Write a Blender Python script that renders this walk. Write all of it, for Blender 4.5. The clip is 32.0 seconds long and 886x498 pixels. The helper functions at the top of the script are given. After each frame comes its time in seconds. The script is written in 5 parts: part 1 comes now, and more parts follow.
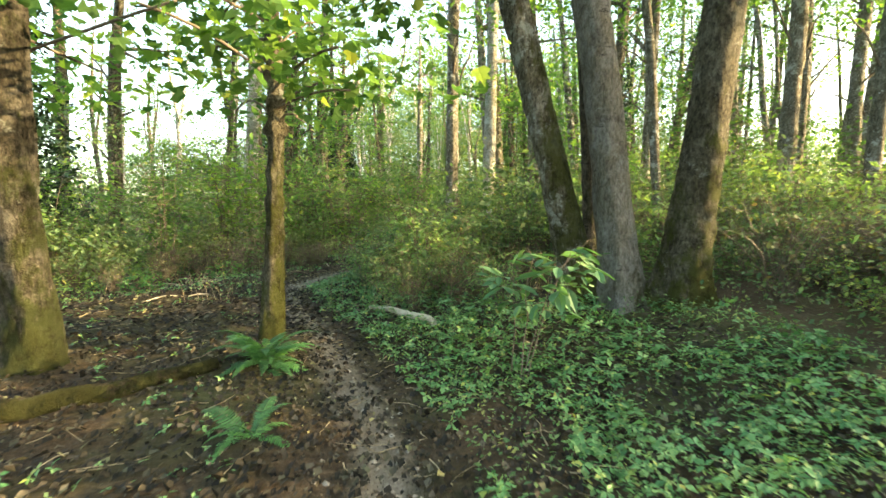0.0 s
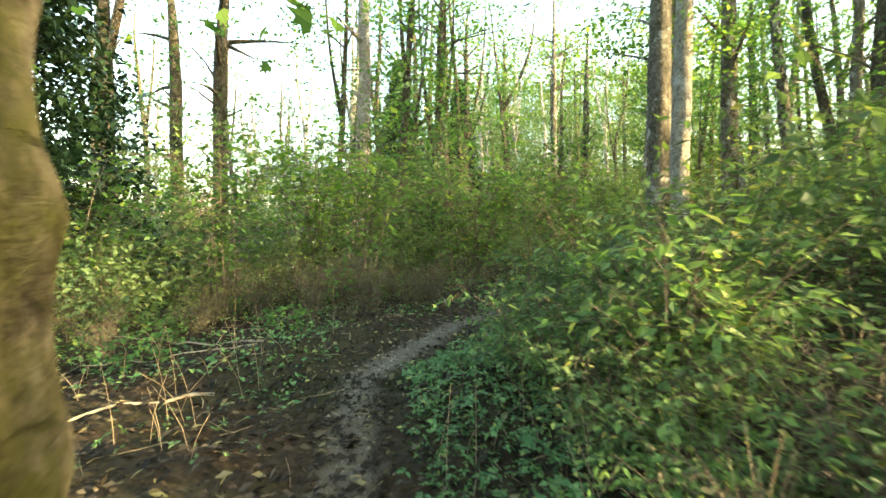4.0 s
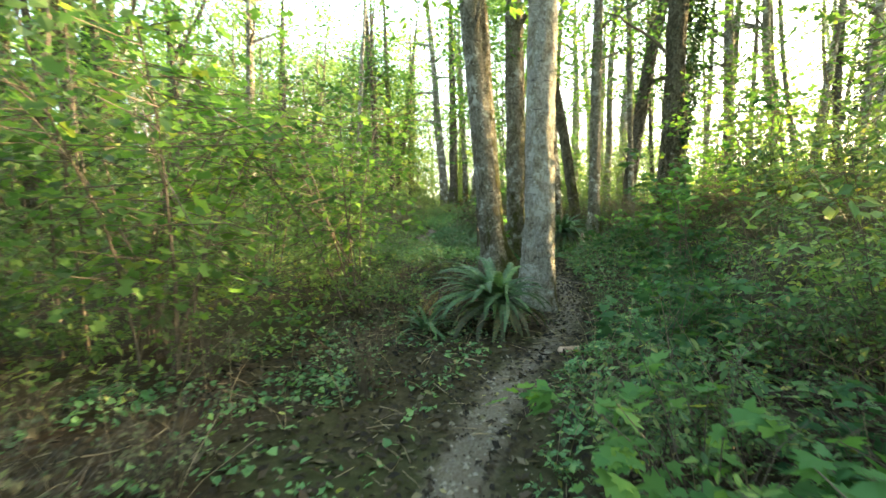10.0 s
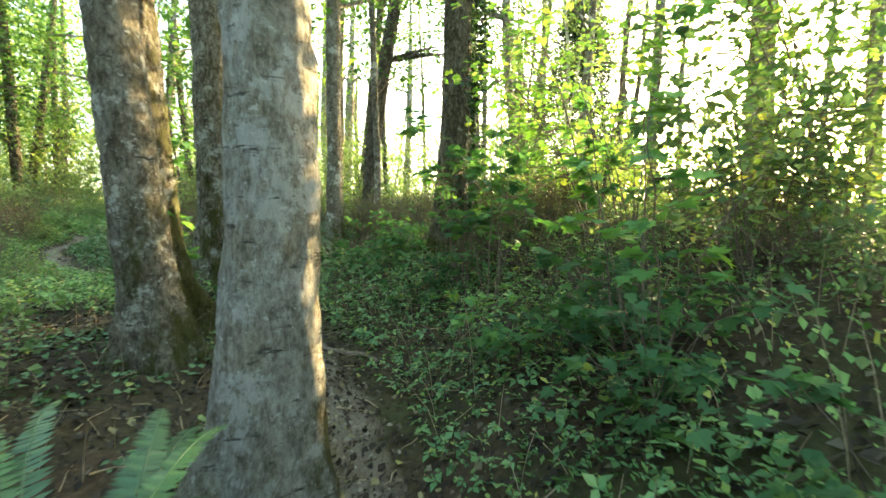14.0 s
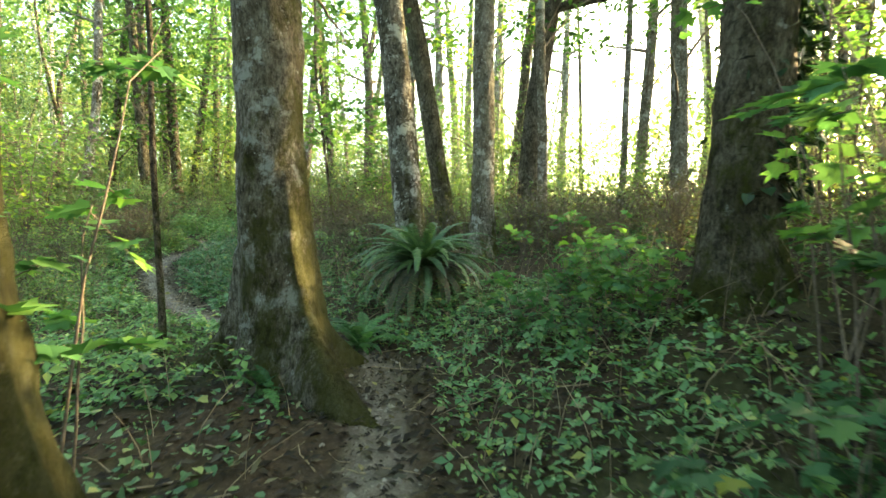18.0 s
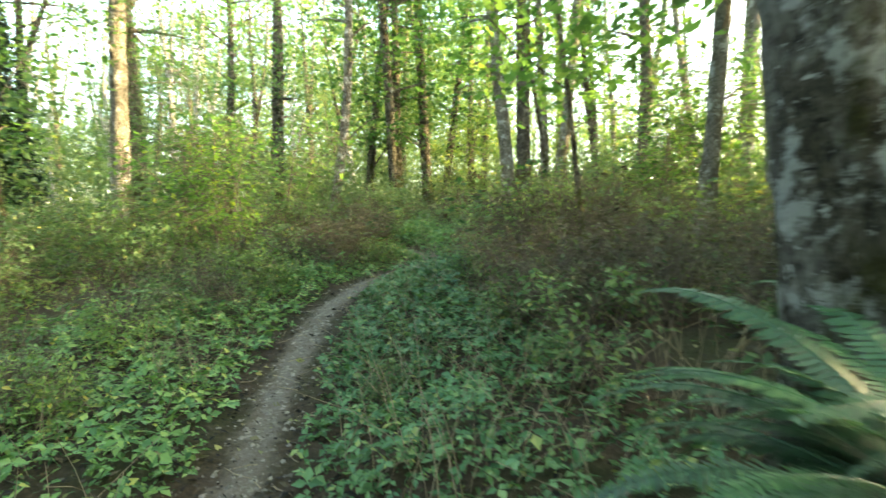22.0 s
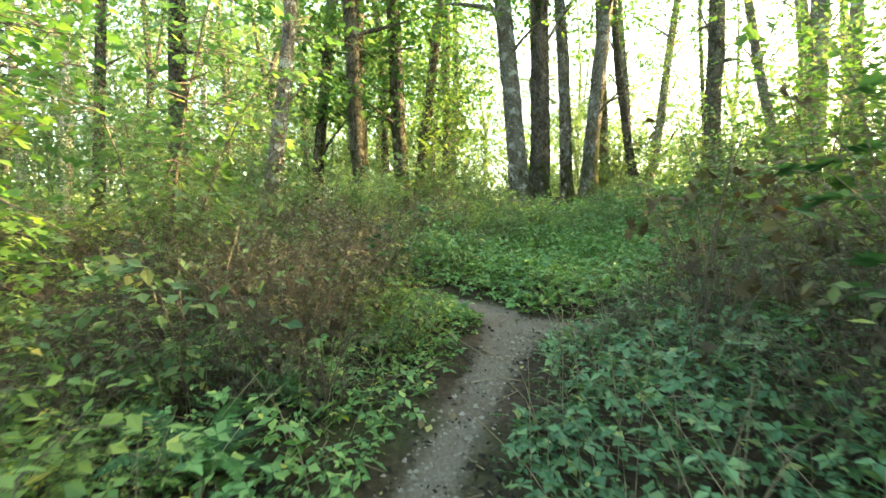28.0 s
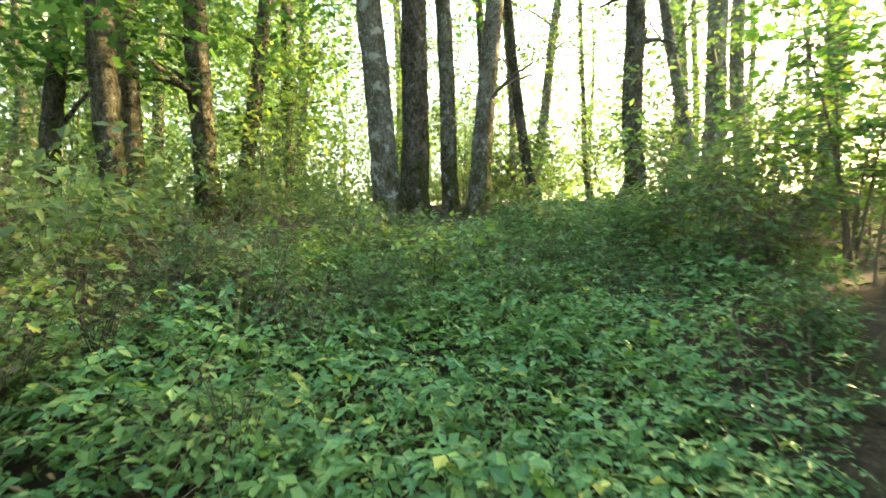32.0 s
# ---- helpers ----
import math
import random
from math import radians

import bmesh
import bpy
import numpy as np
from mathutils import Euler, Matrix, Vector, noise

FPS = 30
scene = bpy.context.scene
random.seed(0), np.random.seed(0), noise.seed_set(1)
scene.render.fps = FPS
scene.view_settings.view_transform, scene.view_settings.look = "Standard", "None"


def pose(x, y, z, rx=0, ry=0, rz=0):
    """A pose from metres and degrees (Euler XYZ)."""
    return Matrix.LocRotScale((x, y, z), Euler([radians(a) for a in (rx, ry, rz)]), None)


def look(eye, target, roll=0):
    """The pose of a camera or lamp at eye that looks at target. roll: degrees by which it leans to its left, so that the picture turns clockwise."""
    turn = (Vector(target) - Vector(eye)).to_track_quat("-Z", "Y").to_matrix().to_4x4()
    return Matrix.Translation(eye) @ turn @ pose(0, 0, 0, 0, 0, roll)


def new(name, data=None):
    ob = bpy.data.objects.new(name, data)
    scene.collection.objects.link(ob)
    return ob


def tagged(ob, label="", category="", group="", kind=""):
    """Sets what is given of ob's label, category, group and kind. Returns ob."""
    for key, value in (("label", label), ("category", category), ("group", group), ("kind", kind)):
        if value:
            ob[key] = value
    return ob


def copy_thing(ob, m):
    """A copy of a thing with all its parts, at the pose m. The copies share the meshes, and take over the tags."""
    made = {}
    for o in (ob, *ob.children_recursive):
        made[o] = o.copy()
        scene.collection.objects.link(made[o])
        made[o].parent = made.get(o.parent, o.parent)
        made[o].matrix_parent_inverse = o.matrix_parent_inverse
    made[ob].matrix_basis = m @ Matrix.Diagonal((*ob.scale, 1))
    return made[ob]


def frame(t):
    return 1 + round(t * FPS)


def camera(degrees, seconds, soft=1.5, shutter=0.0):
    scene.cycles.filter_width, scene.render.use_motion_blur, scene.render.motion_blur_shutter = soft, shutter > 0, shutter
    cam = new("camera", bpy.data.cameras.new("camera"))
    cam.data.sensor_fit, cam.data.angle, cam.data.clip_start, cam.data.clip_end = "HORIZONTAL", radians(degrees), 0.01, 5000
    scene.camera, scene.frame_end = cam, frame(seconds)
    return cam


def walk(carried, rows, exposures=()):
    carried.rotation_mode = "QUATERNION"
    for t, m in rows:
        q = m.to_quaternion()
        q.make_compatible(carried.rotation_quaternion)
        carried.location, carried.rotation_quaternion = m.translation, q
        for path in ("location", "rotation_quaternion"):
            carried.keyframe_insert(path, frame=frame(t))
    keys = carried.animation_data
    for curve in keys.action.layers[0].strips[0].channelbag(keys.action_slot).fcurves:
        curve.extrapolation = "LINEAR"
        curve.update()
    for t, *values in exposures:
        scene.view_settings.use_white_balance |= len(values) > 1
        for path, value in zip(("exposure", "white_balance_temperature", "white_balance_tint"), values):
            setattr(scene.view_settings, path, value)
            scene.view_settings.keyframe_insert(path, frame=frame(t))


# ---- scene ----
# ---- camera ----
EXPOSURE = 4.0
KELVIN, TINT = 8000, 2
cam = camera(84.6, 32.0, 1.5, 0.4)
# seconds, place in metres, then yaw to the left of +y, pitch up and roll in degrees
PATH = [
    (0, 0.000, -0.000, 1.500, -0.00, -2.25, 0.30),
    (0.5, -0.037, 0.601, 1.502, 0.85, -2.29, 0.15),
    (1, -0.084, 1.236, 1.512, 3.21, -2.15, 0.11),
    (1.5, -0.153, 1.830, 1.527, 7.26, -1.90, -0.02),
    (2, -0.261, 2.435, 1.544, 9.51, -2.06, -0.19),
    (2.5, -0.374, 3.017, 1.570, 11.56, -1.93, -0.24),
    (4.5, -1.320, 5.277, 1.785, 16.76, -1.78, 0.03),
    (5, -1.579, 5.854, 1.800, 21.18, -1.68, 0.05),
    (5.5, -1.853, 6.368, 1.791, 22.55, -1.78, 0.08),
    (6, -2.146, 6.889, 1.775, 22.90, -1.76, 0.20),
    (6.5, -2.429, 7.391, 1.761, 23.03, -1.70, 0.21),
    (7, -2.707, 7.929, 1.765, 21.31, -1.64, 0.01),
    (7.5, -2.888, 8.479, 1.769, 17.72, -1.61, -0.38),
    (8, -2.956, 9.011, 1.781, 8.02, -1.85, -0.50),
    (8.5, -2.920, 9.568, 1.796, -1.79, -2.22, -0.37),
    (9, -2.872, 10.194, 1.827, -10.24, -2.27, -0.15),
    (9.5, -2.774, 10.808, 1.857, -18.53, -2.22, 0.03),
    (10, -2.588, 11.409, 1.880, -23.15, -2.11, 0.20),
    (10.5, -2.358, 12.038, 1.894, -28.49, -2.05, 0.17),
    (11, -2.052, 12.636, 1.904, -32.78, -2.02, 0.15),
    (11.5, -1.767, 13.202, 1.907, -37.24, -2.02, 0.26),
    (12, -1.472, 13.765, 1.939, -40.79, -1.80, 0.09),
    (12.5, -1.107, 14.250, 1.981, -42.70, -1.68, 0.12),
    (13, -0.755, 14.718, 2.013, -48.91, -1.83, 0.10),
    (13.5, -0.316, 15.145, 2.028, -53.21, -1.90, -0.04),
    (15.5, 1.238, 16.459, 2.073, -57.56, -1.92, -0.02),
    (16, 1.623, 16.795, 2.091, -53.07, -2.16, -0.09),
    (16.5, 1.972, 17.149, 2.122, -45.91, -2.15, -0.10),
    (17, 2.266, 17.599, 2.167, -42.69, -2.26, 0.02),
    (17.5, 2.539, 18.049, 2.223, -39.52, -1.80, -0.03),
    (18, 2.756, 18.501, 2.268, -39.17, -2.05, 0.19),
    (18.5, 3.013, 18.966, 2.325, -38.98, -1.89, 0.05),
    (19, 3.337, 19.425, 2.375, -39.27, -1.95, 0.04),
    (19.5, 3.661, 19.957, 2.414, -39.36, -2.07, 0.14),
    (20, 4.015, 20.476, 2.449, -39.08, -2.34, -0.00),
    (20.5, 4.373, 20.957, 2.475, -38.67, -2.44, -0.03),
    (21, 4.663, 21.534, 2.518, -32.39, -2.40, -0.10),
    (21.5, 4.910, 22.013, 2.587, -19.24, -2.26, -0.11),
    (22, 5.015, 22.554, 2.594, -8.60, -2.59, -0.06),
    (22.5, 5.007, 23.123, 2.593, 0.55, -2.45, -0.08),
    (23, 4.916, 23.646, 2.583, 8.21, -2.29, -0.06),
    (23.5, 4.664, 24.118, 2.571, 9.96, -2.31, 0.12),
    (24, 4.421, 24.641, 2.569, 9.55, -2.30, -0.04),
    (24.5, 4.299, 25.229, 2.585, 5.15, -2.20, -0.14),
    (25, 4.229, 25.816, 2.591, -1.35, -2.31, -0.24),
    (25.5, 4.214, 26.392, 2.594, -6.16, -2.36, -0.23),
    (26, 4.211, 26.976, 2.594, -10.66, -2.32, -0.03),
    (26.5, 4.206, 27.602, 2.616, -15.52, -2.33, 0.11),
    (28.5, 4.404, 29.663, 2.869, -18.25, -1.84, -0.14),
    (29, 4.517, 30.252, 2.936, -22.76, -1.76, -0.02),
    (29.5, 4.685, 30.806, 2.995, -26.66, -1.72, 0.11),
    (30, 4.899, 31.306, 3.048, -31.79, -1.75, 0.09),
    (30.5, 5.158, 31.771, 3.110, -36.08, -1.90, -0.02),
    (31, 5.485, 32.231, 3.193, -36.25, -1.90, -0.07),
    (31.5, 5.828, 32.724, 3.271, -36.04, -2.07, -0.06),
    (32, 6.151, 33.207, 3.341, -33.19, -1.94, -0.04),
]
walk(cam, [(t, pose(x, y, z, 0, 0, yaw) @ pose(0, 0, 0, 90 + pitch) @ pose(0, 0, 0, 0, 0, roll)) for t, x, y, z, yaw, pitch, roll in PATH],
     exposures=[(t, EXPOSURE + e, KELVIN, TINT) for t, e in ((0, -0.57), (2, -0.5), (6, -0.58), (9, -0.22), (13, 0.2), (17, 0.15), (20, 0.25), (23, 0.15), (26, 0.4), (29, 0.25), (32, 0.12))])

# ---- world and sun ----
SUN_HEIGHT, SUN_SIDE = radians(13.5), radians(3.5)      # above the horizon; turned from +x towards -y
world = bpy.data.worlds.new("sky")
scene.world = world
world.use_nodes = True
wn = world.node_tree
sky = wn.nodes.new("ShaderNodeTexSky")
sky.sky_type, sky.sun_disc = "NISHITA", False
sky.sun_elevation, sky.sun_rotation = SUN_HEIGHT, radians(90) + SUN_SIDE
sky.air_density, sky.dust_density, sky.ozone_density = 1.0, 2.5, 1.0
wn.links.new(sky.outputs[0], wn.nodes["Background"].inputs[0])
wn.nodes["Background"].inputs[1].default_value = 0.15
sun = new("sun", bpy.data.lights.new("sun", "SUN"))
sun.data.energy, sun.data.angle, sun.data.color = 3.2, radians(0.6), (1.0, 0.78, 0.47)
sun_way = Vector((math.cos(SUN_HEIGHT) * math.cos(SUN_SIDE), -math.cos(SUN_HEIGHT) * math.sin(SUN_SIDE), math.sin(SUN_HEIGHT)))
sun.matrix_world = look(sun_way * 60, (0, 0, 0))

rng = np.random.default_rng(7)


# ---- materials ----
def material(name):
    m = bpy.data.materials.new(name)
    m.use_nodes = True
    return m, m.node_tree.nodes, m.node_tree.links, m.node_tree.nodes["Principled BSDF"]


def noise_node(nodes, links, scale, detail=4.0, rough=0.6, coords="Object", stretch=None):
    tc = nodes.new("ShaderNodeTexCoord")
    n = nodes.new("ShaderNodeTexNoise")
    n.inputs["Scale"].default_value, n.inputs["Detail"].default_value, n.inputs["Roughness"].default_value = scale, detail, rough
    if stretch:
        mp = nodes.new("ShaderNodeMapping")
        mp.inputs["Scale"].default_value = stretch
        links.new(tc.outputs[coords], mp.inputs[0])
        links.new(mp.outputs[0], n.inputs["Vector"])
    else:
        links.new(tc.outputs[coords], n.inputs["Vector"])
    return n.outputs["Fac"]


def ramp(nodes, links, fac, stops):
    r = nodes.new("ShaderNodeValToRGB")
    while len(r.color_ramp.elements) < len(stops):
        r.color_ramp.elements.new(0.5)
    for e, (p, c) in zip(r.color_ramp.elements, stops):
        e.position, e.color = p, (*c, 1)
    links.new(fac, r.inputs[0])
    return r.outputs[0]


def mix(nodes, links, fac, a, b, blend="MIX"):
    n = nodes.new("ShaderNodeMix")
    n.data_type, n.blend_type = "RGBA", blend
    for socket, value in ((n.inputs[0], fac), (n.inputs[6], a), (n.inputs[7], b)):
        if isinstance(value, bpy.types.NodeSocket):
            links.new(value, socket)
        else:
            socket.default_value = value if isinstance(value, float) else (*value, 1)
    return n.outputs[2]


def math_node(nodes, links, op, a, b, clamp=False):
    n = nodes.new("ShaderNodeMath")
    n.operation, n.use_clamp = op, clamp
    for socket, value in ((n.inputs[0], a), (n.inputs[1], b)):
        if isinstance(value, bpy.types.NodeSocket):
            links.new(value, socket)
        else:
            socket.default_value = value
    return n.outputs[0]


def bump(nodes, links, bsdf, height, strength, distance=0.02):
    b = nodes.new("ShaderNodeBump")
    b.inputs["Strength"].default_value, b.inputs["Distance"].default_value = strength, distance
    links.new(height, b.inputs["Height"])
    links.new(b.outputs[0], bsdf.inputs["Normal"])


def leaf_material(name, stops, translucent=0.45, rough=0.55, glow=(1.1, 1.15, 0.72), gloss=0.22):
    """A leaf: its colour varies from leaf to leaf, and light shines through it."""
    m, nodes, links, bsdf = material(name)
    geo = nodes.new("ShaderNodeNewGeometry")
    col = ramp(nodes, links, geo.outputs["Random Per Island"], stops)
    patch = noise_node(nodes, links, 1.1, 2.0)
    col = mix(nodes, links, ramp(nodes, links, patch, [(0.35, (0, 0, 0)), (0.65, (0.75, 0.75, 0.75))]), col, mix(nodes, links, 1.0, col, (0.5, 0.66, 0.58), "MULTIPLY"))
    own = nodes.new("ShaderNodeObjectInfo").outputs["Random"]
    col = mix(nodes, links, 1.0, col, ramp(nodes, links, own, [(0.0, (0.62, 0.66, 0.7)), (0.5, (1.0, 1.0, 1.0)), (0.8, (1.15, 1.2, 0.95)), (1.0, (1.5, 1.35, 0.95))]), "MULTIPLY")
    links.new(col, bsdf.inputs["Base Color"])
    bsdf.inputs["Roughness"].default_value = rough
    bsdf.inputs["Specular IOR Level"].default_value = gloss
    tr = nodes.new("ShaderNodeBsdfTranslucent")
    links.new(mix(nodes, links, 1.0, col, glow, "MULTIPLY"), tr.inputs[0])
    mx = nodes.new("ShaderNodeMixShader")
    mx.inputs[0].default_value = translucent
    links.new(bsdf.outputs[0], mx.inputs[1])
    links.new(tr.outputs[0], mx.inputs[2])
    links.new(mx.outputs[0], nodes["Material Output"].inputs[0])
    return m


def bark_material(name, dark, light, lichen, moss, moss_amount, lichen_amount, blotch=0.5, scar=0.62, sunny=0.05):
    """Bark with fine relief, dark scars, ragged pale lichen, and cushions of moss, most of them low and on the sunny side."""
    m, nodes, links, bsdf = material(name)
    grain = noise_node(nodes, links, 30.0, 8.0, 0.82, stretch=(1, 1, 0.45))
    broad = noise_node(nodes, links, 4.2, 7.0, 0.72, stretch=(1, 1, 0.6))
    col = ramp(nodes, links, grain, [(0.4, dark), (0.58, light)])
    shade = mix(nodes, links, 1.0, col, (blotch, blotch * 0.95, blotch * 0.85), "MULTIPLY")
    col = mix(nodes, links, ramp(nodes, links, broad, [(0.45, (0, 0, 0)), (0.56, (1, 1, 1))]), col, shade)
    blot = noise_node(nodes, links, 10.0, 7.0, 0.75, stretch=(1, 1, 0.7))
    dim = ramp(nodes, links, blot, [(0.36, (0.68 * blotch, 0.65 * blotch, 0.6 * blotch)), (0.5, (1, 1, 1))])
    col = mix(nodes, links, 1.0, col, dim, "MULTIPLY")
    patches = noise_node(nodes, links, 3.4, 10.0, 0.74)
    flecks = noise_node(nodes, links, 17.0, 6.0, 0.7)
    pale = mix(nodes, links, grain, tuple(0.62 * c for c in lichen), lichen)
    col = mix(nodes, links, ramp(nodes, links, patches, [(0.6 - lichen_amount, (0, 0, 0)), (0.65 - lichen_amount, (0.85, 0.85, 0.85))]), col, pale)
    col = mix(nodes, links, ramp(nodes, links, flecks, [(0.67 - lichen_amount, (0, 0, 0)), (0.71 - lichen_amount, (0.8, 0.8, 0.8))]), col, lichen)
    scars = noise_node(nodes, links, 6.0, 6.0, 0.72, stretch=(0.7, 0.7, 3.6))
    cut = ramp(nodes, links, scars, [(scar, (0, 0, 0)), (scar + 0.04, (1, 1, 1))])
    col = mix(nodes, links, cut, col, tuple(0.45 * c for c in dark))
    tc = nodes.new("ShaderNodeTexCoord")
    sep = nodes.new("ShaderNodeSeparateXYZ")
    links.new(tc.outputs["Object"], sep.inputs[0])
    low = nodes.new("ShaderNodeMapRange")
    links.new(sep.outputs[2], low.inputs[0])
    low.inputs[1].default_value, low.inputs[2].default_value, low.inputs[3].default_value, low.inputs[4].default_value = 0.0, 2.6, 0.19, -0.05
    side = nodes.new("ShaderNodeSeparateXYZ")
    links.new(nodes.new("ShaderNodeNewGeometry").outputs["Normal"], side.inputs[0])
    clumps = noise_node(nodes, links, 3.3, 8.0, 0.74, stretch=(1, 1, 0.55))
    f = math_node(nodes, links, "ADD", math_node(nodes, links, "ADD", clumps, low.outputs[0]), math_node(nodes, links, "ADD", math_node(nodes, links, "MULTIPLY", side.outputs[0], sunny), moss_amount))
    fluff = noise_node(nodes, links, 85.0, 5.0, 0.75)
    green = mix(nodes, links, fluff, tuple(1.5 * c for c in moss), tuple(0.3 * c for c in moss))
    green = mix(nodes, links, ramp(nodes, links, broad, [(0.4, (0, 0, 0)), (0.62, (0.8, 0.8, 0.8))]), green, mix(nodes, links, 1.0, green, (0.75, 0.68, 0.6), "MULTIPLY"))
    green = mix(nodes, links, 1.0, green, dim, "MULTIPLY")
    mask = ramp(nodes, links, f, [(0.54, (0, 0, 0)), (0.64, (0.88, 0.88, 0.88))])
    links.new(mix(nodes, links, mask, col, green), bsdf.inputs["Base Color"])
    bsdf.inputs["Roughness"].default_value, bsdf.inputs["Specular IOR Level"].default_value = 0.92, 0.12
    tall = math_node(nodes, links, "ADD", math_node(nodes, links, "ADD", math_node(nodes, links, "ADD", grain, blot), math_node(nodes, links, "MULTIPLY", broad, 1.8)), math_node(nodes, links, "MULTIPLY", mask, math_node(nodes, links, "ADD", math_node(nodes, links, "MULTIPLY", fluff, 0.9), 0.25)))
    bump(nodes, links, bsdf, math_node(nodes, links, "SUBTRACT", tall, math_node(nodes, links, "MULTIPLY", cut, 0.7)), 1.0, 0.13)
    return m


def plain_material(name, a, b, scale, rough=0.85, relief=0.4, stretch=None):
    m, nodes, links, bsdf = material(name)
    n = noise_node(nodes, links, scale, 5.0, 0.65, stretch=stretch)
    links.new(ramp(nodes, links, n, [(0.3, a), (0.7, b)]), bsdf.inputs["Base Color"])
    bsdf.inputs["Roughness"].default_value, bsdf.inputs["Specular IOR Level"].default_value = rough, 0.25
    bump(nodes, links, bsdf, n, relief, 0.01)
    return m


GREEN_UNDER = [(0.0, (0.065, 0.125, 0.06)), (0.45, (0.122, 0.205, 0.09)), (0.85, (0.19, 0.27, 0.11)), (0.97, (0.27, 0.29, 0.11)), (1.0, (0.4, 0.33, 0.11))]
GREEN_CARPET = [(0.0, (0.05, 0.13, 0.066)), (0.45, (0.095, 0.205, 0.1)), (0.8, (0.15, 0.265, 0.13)), (0.95, (0.21, 0.31, 0.14)), (1.0, (0.36, 0.35, 0.12))]
GREEN_CANOPY = [(0.0, (0.07, 0.145, 0.05)), (0.5, (0.118, 0.22, 0.07)), (0.9, (0.175, 0.28, 0.085)), (1.0, (0.29, 0.33, 0.08))]
leaf_under = leaf_material("shrub_leaf", GREEN_UNDER)
leaf_carpet = leaf_material("carpet_leaf", GREEN_CARPET, 0.3, 0.55, (1.1, 1.15, 0.5), 0.33)
leaf_canopy = leaf_material("canopy_leaf", GREEN_CANOPY, 0.62)
# paler leaf for distant growth: sunlight and haze are put into the colour
leaf_sun_tint = leaf_material("sun_tinted_leaf", [(0.0, (0.09, 0.15, 0.07)), (0.5, (0.148, 0.215, 0.1)), (0.9, (0.19, 0.275, 0.12)), (1.0, (0.34, 0.32, 0.13))], 0.5, glow=(1.15, 1.15, 0.7))
leaf_maple = leaf_material("maple_leaf", [(0.0, (0.05, 0.135, 0.065)), (0.7, (0.08, 0.185, 0.08)), (0.97, (0.13, 0.24, 0.07)), (1.0, (0.3, 0.32, 0.06))], 0.45, 0.65, gloss=0.15)
leaf_dark = leaf_material("evergreen_leaf", [(0.0, (0.012, 0.03, 0.018)), (1.0, (0.025, 0.05, 0.025))], 0.15, 0.4)
leaf_dry = leaf_material("dry_leaf", [(0.0, (0.018, 0.013, 0.01)), (0.45, (0.04, 0.028, 0.021)), (0.8, (0.08, 0.056, 0.04)), (0.95, (0.17, 0.13, 0.095)), (1.0, (0.32, 0.27, 0.14))], 0.12, 0.75, (1, 1, 0.8))
leaf_brown = leaf_material("withered_leaf", [(0.0, (0.075, 0.06, 0.042)), (0.5, (0.12, 0.108, 0.07)), (1.0, (0.14, 0.185, 0.09))], 0.35, 0.7, (1.1, 1.0, 0.6))
leaf_wither = leaf_material("hanging_withered_leaf", [(0.0, (0.05, 0.036, 0.026)), (0.6, (0.095, 0.07, 0.05)), (1.0, (0.12, 0.125, 0.07))], 0.3, 0.75, (1.2, 1.0, 0.6), 0.1)
leaf_pale = leaf_material("fallen_yellow_leaf", [(0.0, (0.16, 0.11, 0.06)), (0.6, (0.33, 0.27, 0.14)), (1.0, (0.5, 0.43, 0.14))], 0.15, 0.7, (1, 1, 0.7))
fern_green = leaf_material("fern_leaf", [(0.0, (0.045, 0.105, 0.058)), (0.6, (0.07, 0.145, 0.08)), (1.0, (0.11, 0.19, 0.1))], 0.3, 0.42, (1.1, 1.2, 0.5), 0.4)
fern_old = leaf_material("old_fern_leaf", [(0.0, (0.04, 0.05, 0.035)), (0.6, (0.06, 0.075, 0.045)), (1.0, (0.11, 0.085, 0.05))], 0.2, 0.6, (1.1, 1.1, 0.6))
fern_light = leaf_material("fresh_fern_leaf", [(0.0, (0.045, 0.12, 0.05)), (1.0, (0.085, 0.2, 0.08))], 0.35, 0.5)
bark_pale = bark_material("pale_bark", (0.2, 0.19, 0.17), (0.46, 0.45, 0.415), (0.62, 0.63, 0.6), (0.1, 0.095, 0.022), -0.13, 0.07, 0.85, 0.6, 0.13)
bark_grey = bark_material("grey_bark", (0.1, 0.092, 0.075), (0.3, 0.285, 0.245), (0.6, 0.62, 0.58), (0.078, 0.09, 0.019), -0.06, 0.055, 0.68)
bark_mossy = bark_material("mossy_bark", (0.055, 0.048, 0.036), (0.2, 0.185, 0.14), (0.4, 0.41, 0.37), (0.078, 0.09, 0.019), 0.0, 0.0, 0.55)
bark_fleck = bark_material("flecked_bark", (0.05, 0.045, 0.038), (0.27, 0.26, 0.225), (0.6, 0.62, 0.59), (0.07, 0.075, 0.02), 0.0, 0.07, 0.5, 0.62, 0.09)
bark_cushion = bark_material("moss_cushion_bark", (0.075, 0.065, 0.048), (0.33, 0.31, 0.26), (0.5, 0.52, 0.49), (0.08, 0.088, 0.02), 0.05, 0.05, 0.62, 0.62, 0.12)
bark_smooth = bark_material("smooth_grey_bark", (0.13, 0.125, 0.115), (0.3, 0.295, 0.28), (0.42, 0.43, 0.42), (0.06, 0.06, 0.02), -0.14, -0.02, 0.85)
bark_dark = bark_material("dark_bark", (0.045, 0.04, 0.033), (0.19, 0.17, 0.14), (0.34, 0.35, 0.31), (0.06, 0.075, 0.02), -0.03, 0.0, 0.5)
twig_bark = plain_material("twig_bark", (0.045, 0.036, 0.028), (0.15, 0.122, 0.094), 30.0)
